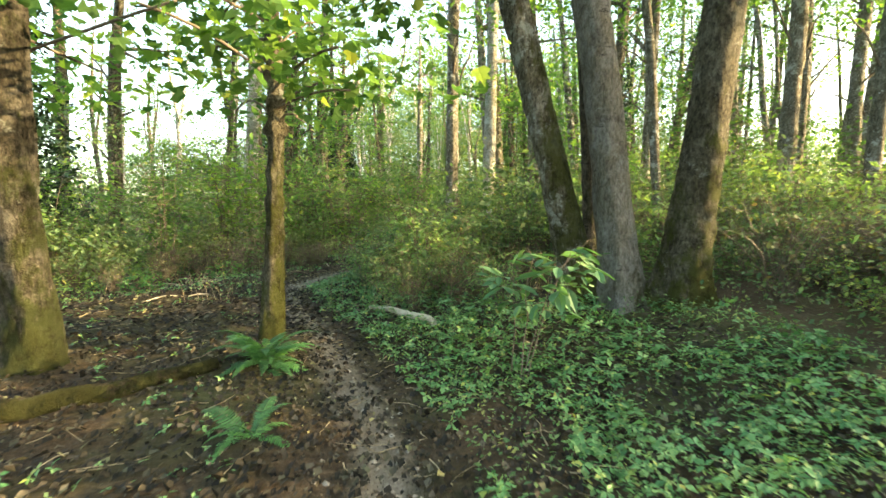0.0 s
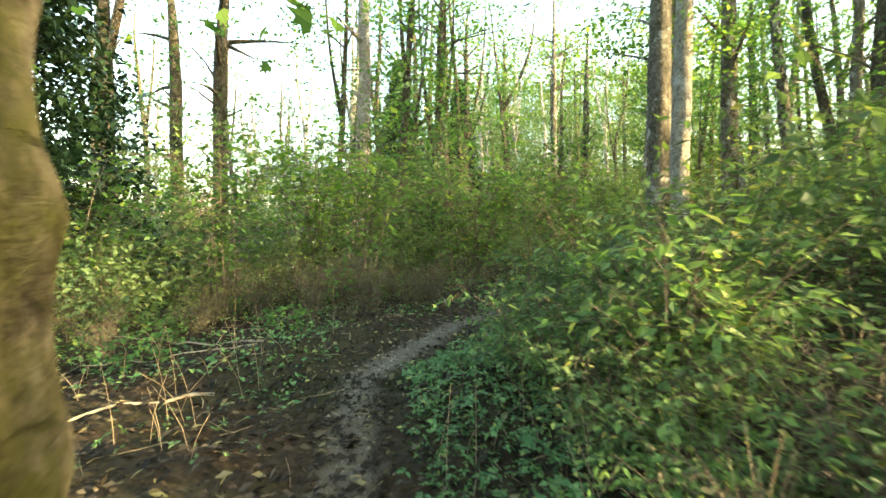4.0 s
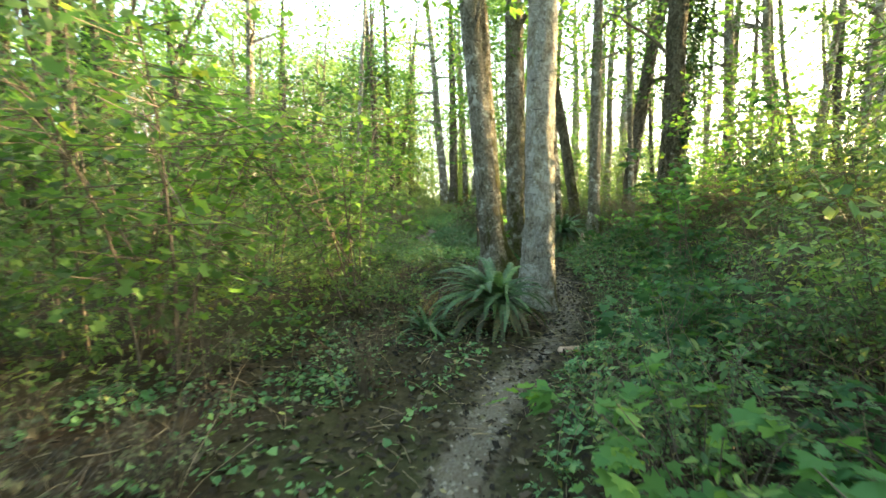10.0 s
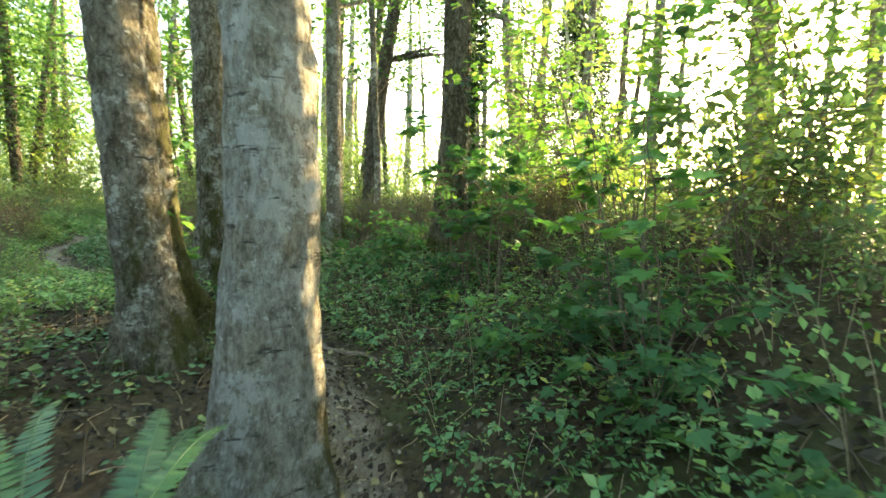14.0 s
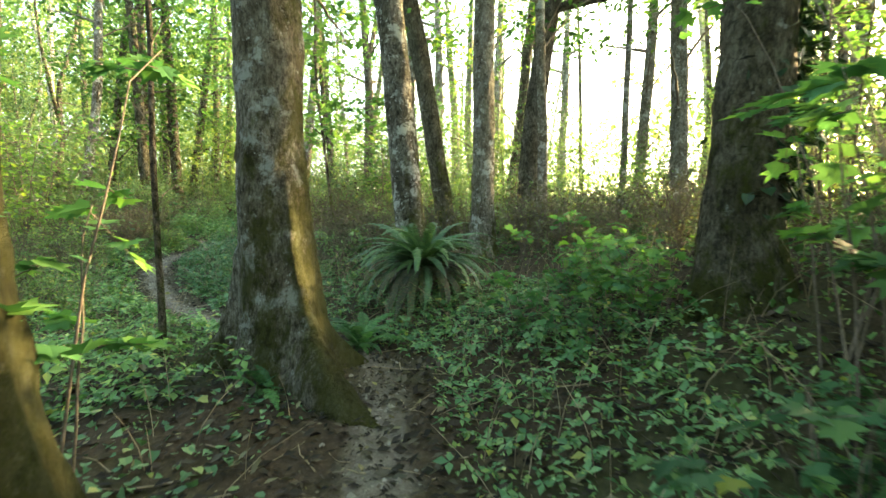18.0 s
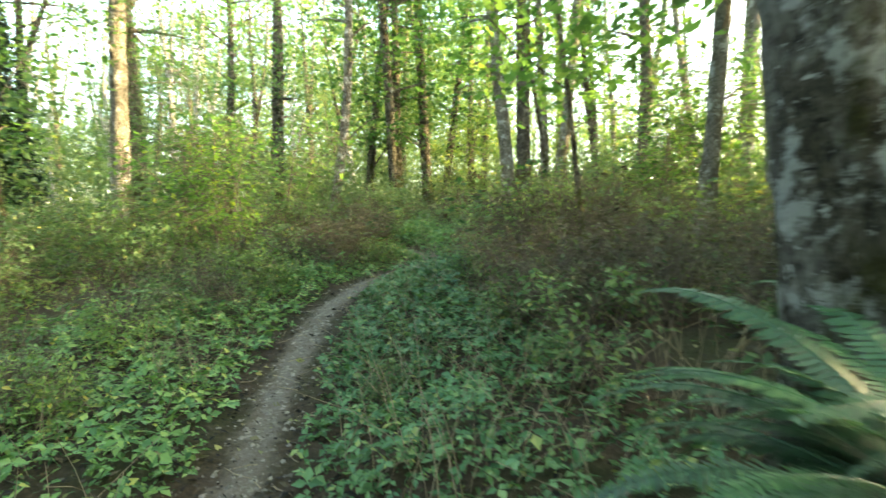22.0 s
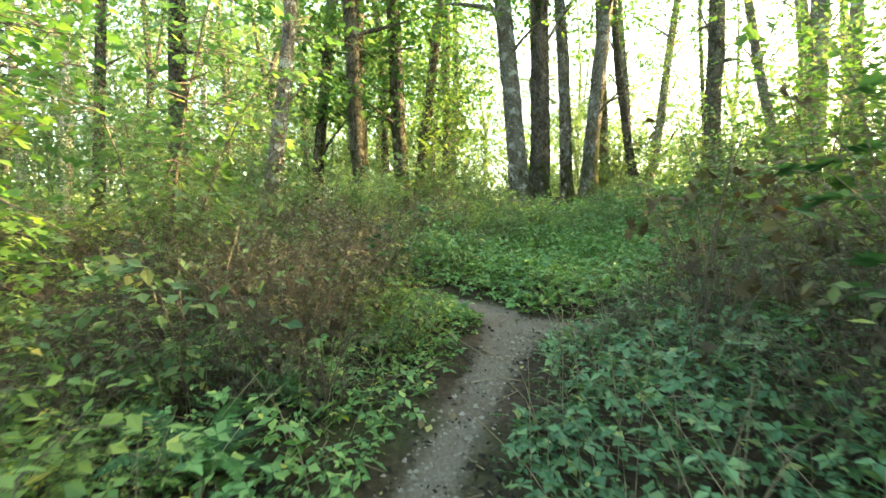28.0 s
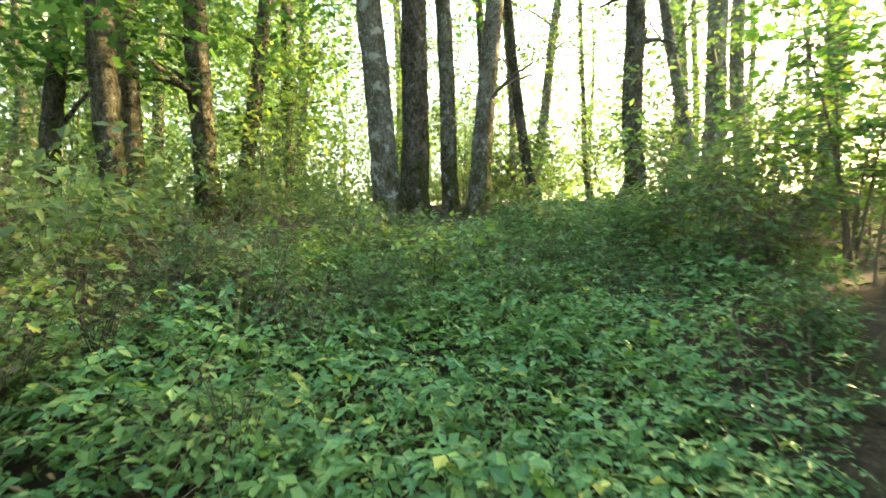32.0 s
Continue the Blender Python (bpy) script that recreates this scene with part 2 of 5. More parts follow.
dead_wood = plain_material("dead_wood", (0.16, 0.135, 0.1), (0.38, 0.34, 0.27), 14.0, stretch=(1, 1, 1))
pale_wood = plain_material("bare_pale_wood", (0.2, 0.175, 0.135), (0.46, 0.41, 0.33), 12.0)
stub_wood = plain_material("broken_root_wood", (0.26, 0.16, 0.11), (0.5, 0.36, 0.28), 18.0)
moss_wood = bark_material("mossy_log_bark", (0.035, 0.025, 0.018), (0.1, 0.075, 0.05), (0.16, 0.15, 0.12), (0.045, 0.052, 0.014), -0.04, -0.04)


def ground_material():
    """Dark leaf litter; where the 'trail' mask is high, trodden grey earth."""
    m, nodes, links, bsdf = material("forest_floor")
    big = noise_node(nodes, links, 0.7, 4.0)
    fine = noise_node(nodes, links, 22.0, 6.0, 0.75)
    litter = ramp(nodes, links, fine, [(0.25, (0.018, 0.013, 0.009)), (0.5, (0.045, 0.032, 0.021)), (0.72, (0.1, 0.072, 0.045))])
    litter = mix(nodes, links, ramp(nodes, links, big, [(0.45, (0, 0, 0)), (0.7, (0.8, 0.8, 0.8))]), litter, mix(nodes, links, fine, (0.02, 0.035, 0.012), (0.055, 0.065, 0.025)))
    grit = noise_node(nodes, links, 45.0, 6.0, 0.8)
    worn = noise_node(nodes, links, 2.6, 5.0, 0.65)
    earth = ramp(nodes, links, grit, [(0.25, (0.055, 0.044, 0.034)), (0.55, (0.155, 0.135, 0.112)), (0.8, (0.28, 0.252, 0.215))])
    earth = mix(nodes, links, ramp(nodes, links, worn, [(0.38, (0.45, 0.45, 0.45)), (0.6, (0, 0, 0))]), earth, mix(nodes, links, grit, (0.05, 0.038, 0.027), (0.13, 0.1, 0.072)))
    at = nodes.new("ShaderNodeAttribute")
    at.attribute_name = "trail"
    edge = math_node(nodes, links, "ADD", at.outputs["Fac"], math_node(nodes, links, "MULTIPLY", math_node(nodes, links, "SUBTRACT", noise_node(nodes, links, 6.0, 8.0, 0.75), 0.5), 1.5))
    mask = ramp(nodes, links, edge, [(0.25, (0, 0, 0)), (0.75, (1, 1, 1))])
    links.new(mix(nodes, links, mask, litter, earth), bsdf.inputs["Base Color"])
    bsdf.inputs["Roughness"].default_value, bsdf.inputs["Specular IOR Level"].default_value = 0.95, 0.15
    bump(nodes, links, bsdf, math_node(nodes, links, "ADD", math_node(nodes, links, "MULTIPLY", fine, 0.7), math_node(nodes, links, "MULTIPLY", grit, 0.3)), 0.7, 0.04)
    return m


# ---- the lie of the land ----
TRAIL_Y = [-40, -2, 0, 3, 5.3, 7, 9, 11.4, 13.8, 15.15, 16.5, 18, 20, 22, 23.7, 25.2, 27, 28.6, 29.7, 31.3, 32.2, 33.5, 36, 42, 60, 90]
TRAIL_X = [-1.5, 0.1, 0, -0.37, -1.32, -2.2, -2.96, -2.59, -1.47, -0.32, 1.24, 2.54, 3.66, 4.9, 4.92, 4.3, 4.21, 4.28, 4.4, 4.9, 5.5, 6.6, 8.0, 9.5, 12, 14]
TRAIL_Z = [-0.4, -0.02, 0.0, 0.1, 0.3, 0.33, 0.35, 0.43, 0.5, 0.57, 0.62, 0.77, 0.98, 1.13, 1.13, 1.14, 1.15, 1.28, 1.42, 1.58, 1.66, 1.78, 2.2, 3.3, 4.2, 4.4]
BANK_Y = [-40, 5, 10, 14, 17, 20, 23, 28, 34, 60]
BANK_S = [0.08, 0.1, 0.12, 0.25, 0.36, 0.33, 0.2, 0.15, 0.18, 0.12]
BRANCHES = [((6.55, 33.8), (6.3, 34.4), (5.85, 34.95), (4.5, 36.1), (1.0, 38.5)), ((6.4, 33.6), (7.6, 33.58), (8.66, 33.79), (9.9, 34.05), (11.5, 34.6), (14.0, 35.4))]


def trail_x(y):
    return np.interp(y, TRAIL_Y, TRAIL_X)


def to_line(x, y, line):
    """The distance of places from a broken line."""
    best = np.full(np.shape(x), 1e9)
    for (ax, ay), (bx, by) in zip(line, line[1:]):
        dx, dy = bx - ax, by - ay
        k = np.clip(((x - ax) * dx + (y - ay) * dy) / (dx * dx + dy * dy), 0, 1)
        best = np.minimum(best, np.hypot(x - ax - k * dx, y - ay - k * dy))
    return best


MAIN = [(x, y) for x, y in zip(TRAIL_X, TRAIL_Y) if y < 33] + [(6.5, 33.7)]


def to_trail(x, y):
    x, y = np.asarray(x, float), np.asarray(y, float)
    return np.minimum.reduce([to_line(x, y, MAIN), to_line(x, y, BRANCHES[0]), to_line(x, y, BRANCHES[1]) + np.interp(x, [6.8, 7.6], [0, 0.17])])


def waves(x, y, size, seed):
    r = np.random.default_rng(seed)
    out = np.zeros(np.shape(x))
    for _ in range(9):
        a, k, p = r.uniform(0, 6.28), r.uniform(0.6, 1.6) / size, r.uniform(0, 6.28)
        out = out + np.sin((x * np.cos(a) + y * np.sin(a)) * 6.28 * k + p)
    return out / 9


def ground(x, y):
    x, y = np.asarray(x, float), np.asarray(y, float)
    d = x - trail_x(y)
    z = np.interp(y, TRAIL_Y, TRAIL_Z) + np.clip(d - 0.7, 0, 4) * np.interp(y, BANK_Y, BANK_S) + np.clip(d - 4.7, 0, 22) * 0.06 - np.clip(-d - 0.8, 0, 20) * 0.035
    off = np.clip(to_trail(x, y) / 0.6 - 0.35, 0, 1)
    return z + off * (0.05 + 0.12 * waves(x, y, 2.6, 3) + 0.05 * waves(x, y, 0.7, 4)) + 0.02 * waves(x, y, 0.5, 5)


def gz(x, y):
    return float(ground(x, y))


# ---- making meshes ----
def raw_mesh(name, verts, faces, mat, smooth=True):
    """A mesh from arrays; faces all with the same number of corners."""
    verts, faces = np.asarray(verts, np.float32), np.asarray(faces, np.int32)
    me = bpy.data.meshes.new(name)
    k = faces.shape[1]
    me.vertices.add(len(verts))
    me.vertices.foreach_set("co", verts.ravel())
    me.loops.add(faces.size)
    me.loops.foreach_set("vertex_index", faces.ravel())
    me.polygons.add(len(faces))
    me.polygons.foreach_set("loop_start", np.arange(0, faces.size, k, dtype=np.int32))
    me.polygons.foreach_set("use_smooth", np.full(len(faces), smooth))
    me.update(calc_edges=True)
    me.materials.append(mat)
    return me


def part(name, me, parent=None, label=""):
    ob = new(name, me)
    if parent is not None:
        ob.parent = parent
    return tagged(ob, label)


def stuff(ob):
    return tagged(ob, kind="stuff")


def thing(name, x, y, label, category, group="", z=None, turn=0.0, scale=1.0):
    e = new(name)
    e.location, e.rotation_euler, e.scale = (x, y, gz(x, y) if z is None else z), (0, 0, turn), (scale,) * 3
    return tagged(e, label, category, group)


def tube(points, radii, sides=8, rough=0.0, seed=0, lobes=0.0, ridge=0.0):
    """A tapering tube along points; rough: uneven skin; lobes: root swellings at its foot."""
    r = np.random.default_rng(seed)
    pts, radii = np.asarray(points, float), np.asarray(radii, float)
    n = len(pts)
    way = np.gradient(pts, axis=0)
    way /= np.linalg.norm(way, axis=1)[:, None] + 1e-9
    ref = np.where(np.abs(way[:, 2:3]) > 0.9, np.array([[1.0, 0, 0]]), np.array([[0, 0, 1.0]]))
    u = np.cross(way, ref)
    u /= np.linalg.norm(u, axis=1)[:, None]
    v = np.cross(way, u)
    a = np.linspace(0, 2 * np.pi, sides, endpoint=False)
    lump = r.normal(size=(n, sides))
    lump = lump + 1.3 * (np.roll(lump, 1, 0) + np.roll(lump, 1, 1) + np.roll(lump, (1, 1), (0, 1)))
    rad = radii[:, None] * (1 + rough * lump / 2)
    if ridge:                                            # smooth lumps and flutes round a stout trunk
        skin = np.zeros((n, sides))
        for _ in range(26):
            k = int(r.integers(1, 12))
            skin = skin + np.sin(k * a[None, :] + r.normal(0, 1.4) * k * pts[:, 2:3] + r.uniform(0, 6.28)) / k ** 0.6
        rad = rad * (1 + ridge * skin / 3)
    if lobes:
        up = (pts[:, 2] - pts[0, 2])[:, None]
        rad = rad * (1 + lobes * np.exp(-up / 0.42) * (0.35 + 1.5 * np.clip(0.75 * np.sin(a * 5 + r.uniform(0, 6)) + 0.55 * np.sin(a * 3 + r.uniform(0, 6)), 0, 2) ** 1.4))
    verts = pts[:, None, :] + rad[..., None] * (np.cos(a)[None, :, None] * u[:, None, :] + np.sin(a)[None, :, None] * v[:, None, :])
    i, j = np.meshgrid(np.arange(n - 1), np.arange(sides), indexing="ij")
    k = (j + 1) % sides
    faces = np.stack([i * sides + j, i * sides + k, (i + 1) * sides + k, (i + 1) * sides + j], -1).reshape(-1, 4)
    cap = verts.reshape(-1, 3)
    if sides % 2 == 0:                                   # close both ends with strips of quads
        h = sides // 2
        ends = [[o + q, o + q + 1, o + sides - q - 2, o + sides - q - 1] for o in (0, (n - 1) * sides) for q in range(h - 1)]
        faces = np.vstack([faces, ends])
    return cap, faces


def join(pieces):
    """Several (verts, faces) as one."""
    vs, fs, o = [], [], 0
    for v, f in pieces:
        vs.append(v), fs.append(np.asarray(f) + o)
        o += len(v)
    return np.vstack(vs), np.vstack(fs)


# leaf outlines: corners with length 1 along +y, and triangles
OVAL = (np.array([[0, 0, 0], [0.3, 0.45, 0.07], [0, 1, 0], [-0.3, 0.45, 0.07]]), np.array([[0, 1, 2], [0, 2, 3]]))
BLADE = (np.array([[-0.28, 0.25, 0.0], [0.3, 0.4, 0.05], [0, 1, 0]]), np.array([[0, 1, 2]]))      # far leaves
HEART = (np.array([[0, 0.08, -0.03], [0.42, 0.06, 0.05], [0.4, 0.5, 0.05], [0, 1, -0.09], [-0.4, 0.5, 0.05], [-0.42, 0.06, 0.05]]),
         np.array([[0, 1, 2], [0, 2, 3], [0, 3, 4], [0, 4, 5]]))
LANCE = (np.array([[0, 0, 0], [0.2, 0.28, 0.04], [0.18, 0.66, 0.03], [0, 1, -0.06], [-0.18, 0.66, 0.03], [-0.2, 0.28, 0.04]]), np.array([[0, 1, 2], [0, 2, 3], [0, 3, 4], [0, 4, 5]]))
PALM = (np.array([[0, 0, 0], [0.5, 0.12, 0.04], [0.2, 0.38, 0.0], [0.44, 0.72, 0.04], [0.0, 1.0, -0.05], [-0.44, 0.72, 0.04], [-0.2, 0.38, 0.0], [-0.5, 0.12, 0.04]]),
        np.array([[0, 1, 2], [0, 2, 6], [2, 3, 4], [2, 4, 6], [6, 4, 5], [0, 6, 7]]))
TRIO = (np.array([[0, 0.35, 0.02], [0.22, 0.64, 0.06], [0, 1, -0.04], [-0.22, 0.64, 0.06], [0.02, 0.33, 0.02], [0.2, 0.16, 0.06], [0.6, 0.32, -0.04], [0.27, 0.5, 0.05],
                  [-0.02, 0.33, 0.02], [-0.27, 0.5, 0.05], [-0.6, 0.32, -0.04], [-0.2, 0.16, 0.06]]),
        np.array([[0, 1, 2], [0, 2, 3], [4, 5, 6], [4, 6, 7], [8, 9, 10], [8, 10, 11]]))
MAPLE = (np.array([[0, 0, 0], [0.3, 0.0, 0.03], [0.58, 0.28, 0.05], [0.3, 0.4, 0.02], [0.42, 0.72, 0.04], [0.14, 0.62, 0.0], [0, 1, -0.05],
                   [-0.14, 0.62, 0], [-0.42, 0.72, 0.04], [-0.3, 0.4, 0.02], [-0.58, 0.28, 0.05], [-0.3, 0, 0.03]]),
         np.array([[0, 1, 2], [0, 2, 3], [0, 3, 5], [3, 4, 5], [0, 5, 6], [0, 6, 7], [0, 7, 9], [7, 8, 9], [0, 9, 10], [0, 10, 11]]))


def leaves(shape, places, sizes, tilt=0.6, seed=0, heading=None, droop=0.0):
    """Leaves of one outline at many places, mostly lying open to the sky. Returns (verts, faces)."""
    r = np.random.default_rng(seed)
    v, f = shape
    n = len(places)
    head = r.uniform(0, 2 * np.pi, n) if heading is None else heading + r.normal(0, 0.5, n)
    pitch, roll = r.normal(-droop, tilt, n), r.normal(0, tilt, n)
    ch, sh, cp, sp, cr, sr = np.cos(head), np.sin(head), np.cos(pitch), np.sin(pitch), np.cos(roll), np.sin(roll)
    ax = np.stack([ch * cr, sh * cr, sr], -1)
    ay = np.stack([-sh * cp, ch * cp, sp], -1)
    az = np.cross(ax, ay)
    s = np.asarray(sizes)[:, None, None]
    out = np.asarray(places)[:, None, :] + s * (v[None, :, 0:1] * ax[:, None, :] + v[None, :, 1:2] * ay[:, None, :] + v[None, :, 2:3] * az[:, None, :])
    faces = f[None] + (np.arange(n) * len(v))[:, None, None]
    return out.reshape(-1, 3), faces.reshape(-1, 3)


# ---- ground ----
def build_ground():
    ys = np.concatenate([np.linspace(-150, -4, 22)[:-1], np.arange(-4, 46, 0.16), np.linspace(46, 260, 40)])
    near = np.concatenate([np.arange(0, 3.0, 0.11), np.arange(3.0, 8, 0.3), np.array([8, 9, 10.5, 12.5, 15, 18, 22, 27, 34, 44, 60, 90, 140, 220])])
    ds = np.concatenate([-near[:0:-1], near])
    yy, dd = np.meshgrid(ys, ds, indexing="ij")
    xx = trail_x(yy) + dd
    zz = ground(xx, yy)
    n, m = yy.shape
    i, j = np.meshgrid(np.arange(n - 1), np.arange(m - 1), indexing="ij")
    f = np.stack([i * m + j, i * m + j + 1, (i + 1) * m + j + 1, (i + 1) * m + j], -1).reshape(-1, 4)
    d = to_trail(xx, yy)
    wide = 0.165 - 0.045 * np.clip((yy - 20) / 3, 0, 1) * np.clip((33 - yy) / 2, 0, 1) + 0.06 * waves(xx, yy, 3.0, 8) + 0.13 * np.exp(-((xx - 6.5) ** 2 + (yy - 33.8) ** 2) / 0.4) - 0.05 * ((xx < 6.2) & (yy > 34.3))
    mask = np.clip(0.5 + (wide - d) / 0.26, 0, 1) * np.interp(xx - trail_x(yy), [0.9, 1.5], [1, 0.62])
    flat = mask.ravel()
    on = flat[f].mean(axis=1) > 0.3
    mat = ground_material()
    verts = np.stack([xx, yy, zz], -1).reshape(-1, 3)
    for name, pick, label, category in (("ground", ~on, "forest floor of dark leaf litter and bare earth", "forest floor"), ("trail", on, "narrow trodden grey earth trail winding through the wood", "trail")):
        used, inverse = np.unique(f[pick], return_inverse=True)
        me = raw_mesh(name, verts[used], inverse.reshape(-1, 4), mat)
        at = me.attributes.new("trail", "FLOAT", "POINT")
        at.data.foreach_set("value", flat[used].astype(np.float32))
        tagged(part(name, me), label, category, kind="structure")


build_ground()


# ---- trees ----
def stem_line(height, lean, wobble, seed, steps=15):
    """Points up a trunk from the origin: lean is metres sideways for each metre up."""
    r = np.random.default_rng(seed)
    h = np.concatenate([np.array([-0.25, 0.0, 0.12, 0.3, 0.6, 1.0]), np.linspace(1.6, height, steps)])
    bend = np.cumsum(r.normal(0, wobble, (len(h), 2)), axis=0)
    bend = (bend - bend[3]) * (h[:, None] > 0.3)
    for _ in range(2):                                   # soften the kinks
        bend[1:-1] = (bend[:-2] + 2 * bend[1:-1] + bend[2:]) / 4
    return np.column_stack([lean[0] * h + bend[:, 0], lean[1] * h + bend[:, 1], h])


def crown_mesh(name, seed, low, high, wide, count, size, mat, clumps=46, shape=OVAL, flat=0.16):
    """A crown of leaf clumps round an upright axis, uneven and with gaps; wider in its middle."""
    r = np.random.default_rng(seed)
    k = r.uniform(0, 1, clumps)
    z = low + (high - low) * k
    reach = wide * np.sin(np.pi * (0.15 + 0.8 * k)) * r.uniform(0.35, 1.0, clumps)
    a = r.uniform(0, 6.283, clumps)
    centre = np.column_stack([reach * np.cos(a), reach * np.sin(a), z])
    pick = r.integers(0, clumps, count)
    spread = r.uniform(0.35, 0.8, clumps)[pick][:, None] * (wide / 3.0)
    place = centre[pick] + r.normal(size=(count, 3)) * spread * np.array([1, 1, flat])
    v, f = leaves(shape, place, size * r.uniform(0.6, 1.3, count), 0.42, seed, droop=0.2)
    return raw_mesh(name, v, f, mat, False), centre


def limb_mesh(name, line, radius, centres, seed, mat, most=10, drop=1.6):
    """Limbs from the trunk's line out to clumps of the crown."""
    r = np.random.default_rng(seed)
    pieces = []
    for c in centres[r.permutation(len(centres))[:most]]:
        h0 = max(c[2] - drop * r.uniform(0.3, 1.0), line[5, 2])
        k = min(np.searchsorted(line[:, 2], h0), len(line) - 1)
        a = line[k]
        mid = (a + c) / 2 + np.array([0, 0, r.uniform(-0.1, 0.35)])
        t = np.linspace(0, 1, 6)[:, None]
        pts = (1 - t) ** 2 * a + 2 * t * (1 - t) * mid + t * t * c
        pieces.append(tube(pts, np.linspace(radius * 0.35, 0.012, 6), 5 + 1, 0.05, seed))
    return [raw_mesh(name, v, f, mat) for v, f in pieces]


CROWNS = [crown_mesh("crown", 100 + k, 5.0, 15.5, 3.0, 1500, 0.19, leaf_canopy, 60) for k in range(5)]
FAR_CROWNS = [crown_mesh("crown", 140 + k, 3.6 + 0.7 * k, 13.0, 2.8, 3000, 0.155, leaf_sun_tint, 60, BLADE) for k in range(5)]
LOW_CROWNS = [crown_mesh("crown", 120 + k, 2.6, 10.5, 2.7, 1700, 0.16, leaf_canopy, 70, PALM) for k in range(4)]


def tree(x, y, radius, lean=(0, 0), height=16.0, bark=None, crown=0, low=False, wobble=0.065, kind="alder_tree", label="", flare=0.55, limbs=8, sides=14, group="woodland trees", bumps=(), fork=None, far=False, snags=(), lift=0.0):
    bark = bark or bark_grey
    seed = int(abs(x) * 97 + abs(y) * 31) + 1
    if wobble > 0.04 and not snags:                      # bare low limbs on the crooked ones
        r = np.random.default_rng(seed + 5)
        snags = [(z, *(r.uniform(0.5, 1.6) * np.array([math.cos(a), math.sin(a)])), r.uniform(0.5, 1.8), 0.2 * radius) for z, a in zip(r.uniform(2.2, 7.5, 4), r.uniform(0, 6.28, 4))]
    top = thing(kind, x, y, label or "tall slender alder with grey lichen-patched bark in undergrowth", "tree", group)
    line = stem_line(height, lean, wobble, seed)
    k = np.clip(line[:, 2], 0, height) / height
    taper = radius * (1 - 0.25 * k - 0.67 * k ** 3) * (1 + 0.35 * np.exp(-np.clip(line[:, 2], 0, 9) / 0.35))
    fine = np.concatenate([np.linspace(-0.25, 4, 12 if far else 26), np.linspace(4.4, height, 10 if far else 14)])                # more rings, for relief
    line2 = np.column_stack([np.interp(fine, line[:, 2], line[:, c]) for c in range(3)])
    taper2 = np.interp(fine, line[:, 2], taper)
    for z, w in bumps:
        taper2 = taper2 + w * np.exp(-((fine - z) / 0.07) ** 2)
    if bumps or sides > 24:
        fine2 = np.concatenate([np.linspace(-0.25, 4.5, 100), np.linspace(4.7, height, 20)])
        line2 = np.column_stack([np.interp(fine2, line[:, 2], line[:, c]) for c in range(3)])
        taper2 = np.interp(fine2, line[:, 2], taper) + sum(w * np.exp(-((fine2 - z) / 0.06) ** 2) for z, w in bumps) + 0 * fine2
    v, f = tube(line2, taper2, sides, 0.012 if sides > 24 else 0.04, seed, flare, 0.2 if bumps else 0.085 if sides > 24 else 0.0)
    part("trunk", raw_mesh("trunk", v, f, bark), top)
    for z, dx, dy, dz, thick in snags:
        a = line2[np.argmin(abs(line2[:, 2] - z))]
        t = np.linspace(0, 1, 9)[:, None]
        r = np.random.default_rng(seed + int(z * 10))
        pts = a + t * np.array([[dx, dy, dz]]) + np.sin(np.pi * t) * np.array([[0, 0, 0.12]]) + r.normal(0, 0.025, (9, 3)) * t
        v, f = tube(pts, np.linspace(thick, thick * 0.3, 9), 6, 0.06, seed)
        part("dead_branch", raw_mesh("dead_branch", v, f, twig_bark), top)
    if fork:
        z, dx, dy = fork
        k = np.argmin(abs(line2[:, 2] - z))
        t = np.linspace(0, 1, 12)[:, None]
        a = line2[k]
        b = a + np.array([dx, dy, height * 0.6])
        pts = a * (1 - t) + b * t + np.array([[dx, dy, 0]]) * 0.35 * np.sin(np.pi * t)
        v, f = tube(pts, np.linspace(taper2[k] * 0.75, 0.02, 12), 10, 0.04, seed + 1)
        part("fork_stem", raw_mesh("fork_stem", v, f, bark), top)
    me, centre = (FAR_CROWNS if far else LOW_CROWNS if low else CROWNS)[crown % (4 if low else 5)]
    if crown >= 0:
        shift = np.array([lean[0], lean[1]]) * (6.0 if low else 11.0)
        cr = part("crown", me, top)
        cr.location = (*shift, lift)
        cr.rotation_euler = (0, 0, (seed % 63) * 0.1)
        c, s = math.cos(cr.rotation_euler[2]), math.sin(cr.rotation_euler[2])
        turned = centre @ np.array([[c, s, 0], [-s, c, 0], [0, 0, 1]]) + np.array([*shift, lift])
        if limbs:
            for me in limb_mesh("limb", line, radius, turned, seed, bark, limbs):
                part("limb", me, top)
    return top


WHITE = "pale-barked alder with grey-white lichen patches beside the trail"
MOSSY = "old maple trunk wrapped in yellow-green moss beside the trail"
# beside the first stretch
old = tree(-3.88, 4.55, 0.2, (0.0, 0.0), bark=bark_dark, sides=34, flare=0.5, label="dark mossy trunk above bare leaf litter", kind="maple_tree")
young = tree(-1.8, 5.12, 0.085, (0.015, 0.0), 9.0, bark_mossy, low=True, wobble=0.012, flare=0.25, sides=28, bumps=((0.7, 0.012), (1.1, 0.014), (1.45, 0.024), (1.75, 0.02), (2.2, 0.062), (2.45, 0.03), (2.75, 0.04), (3.1, 0.02)), limbs=0, snags=((2.2, 0.35, -0.2, 0.05, 0.02), (2.75, -0.5, 0.2, 0.35, 0.016), (3.0, 0.6, 0.3, 0.4, 0.016)), kind="young_maple_tree",
     label="thin knobbly young maple with burls at the trail's edge")
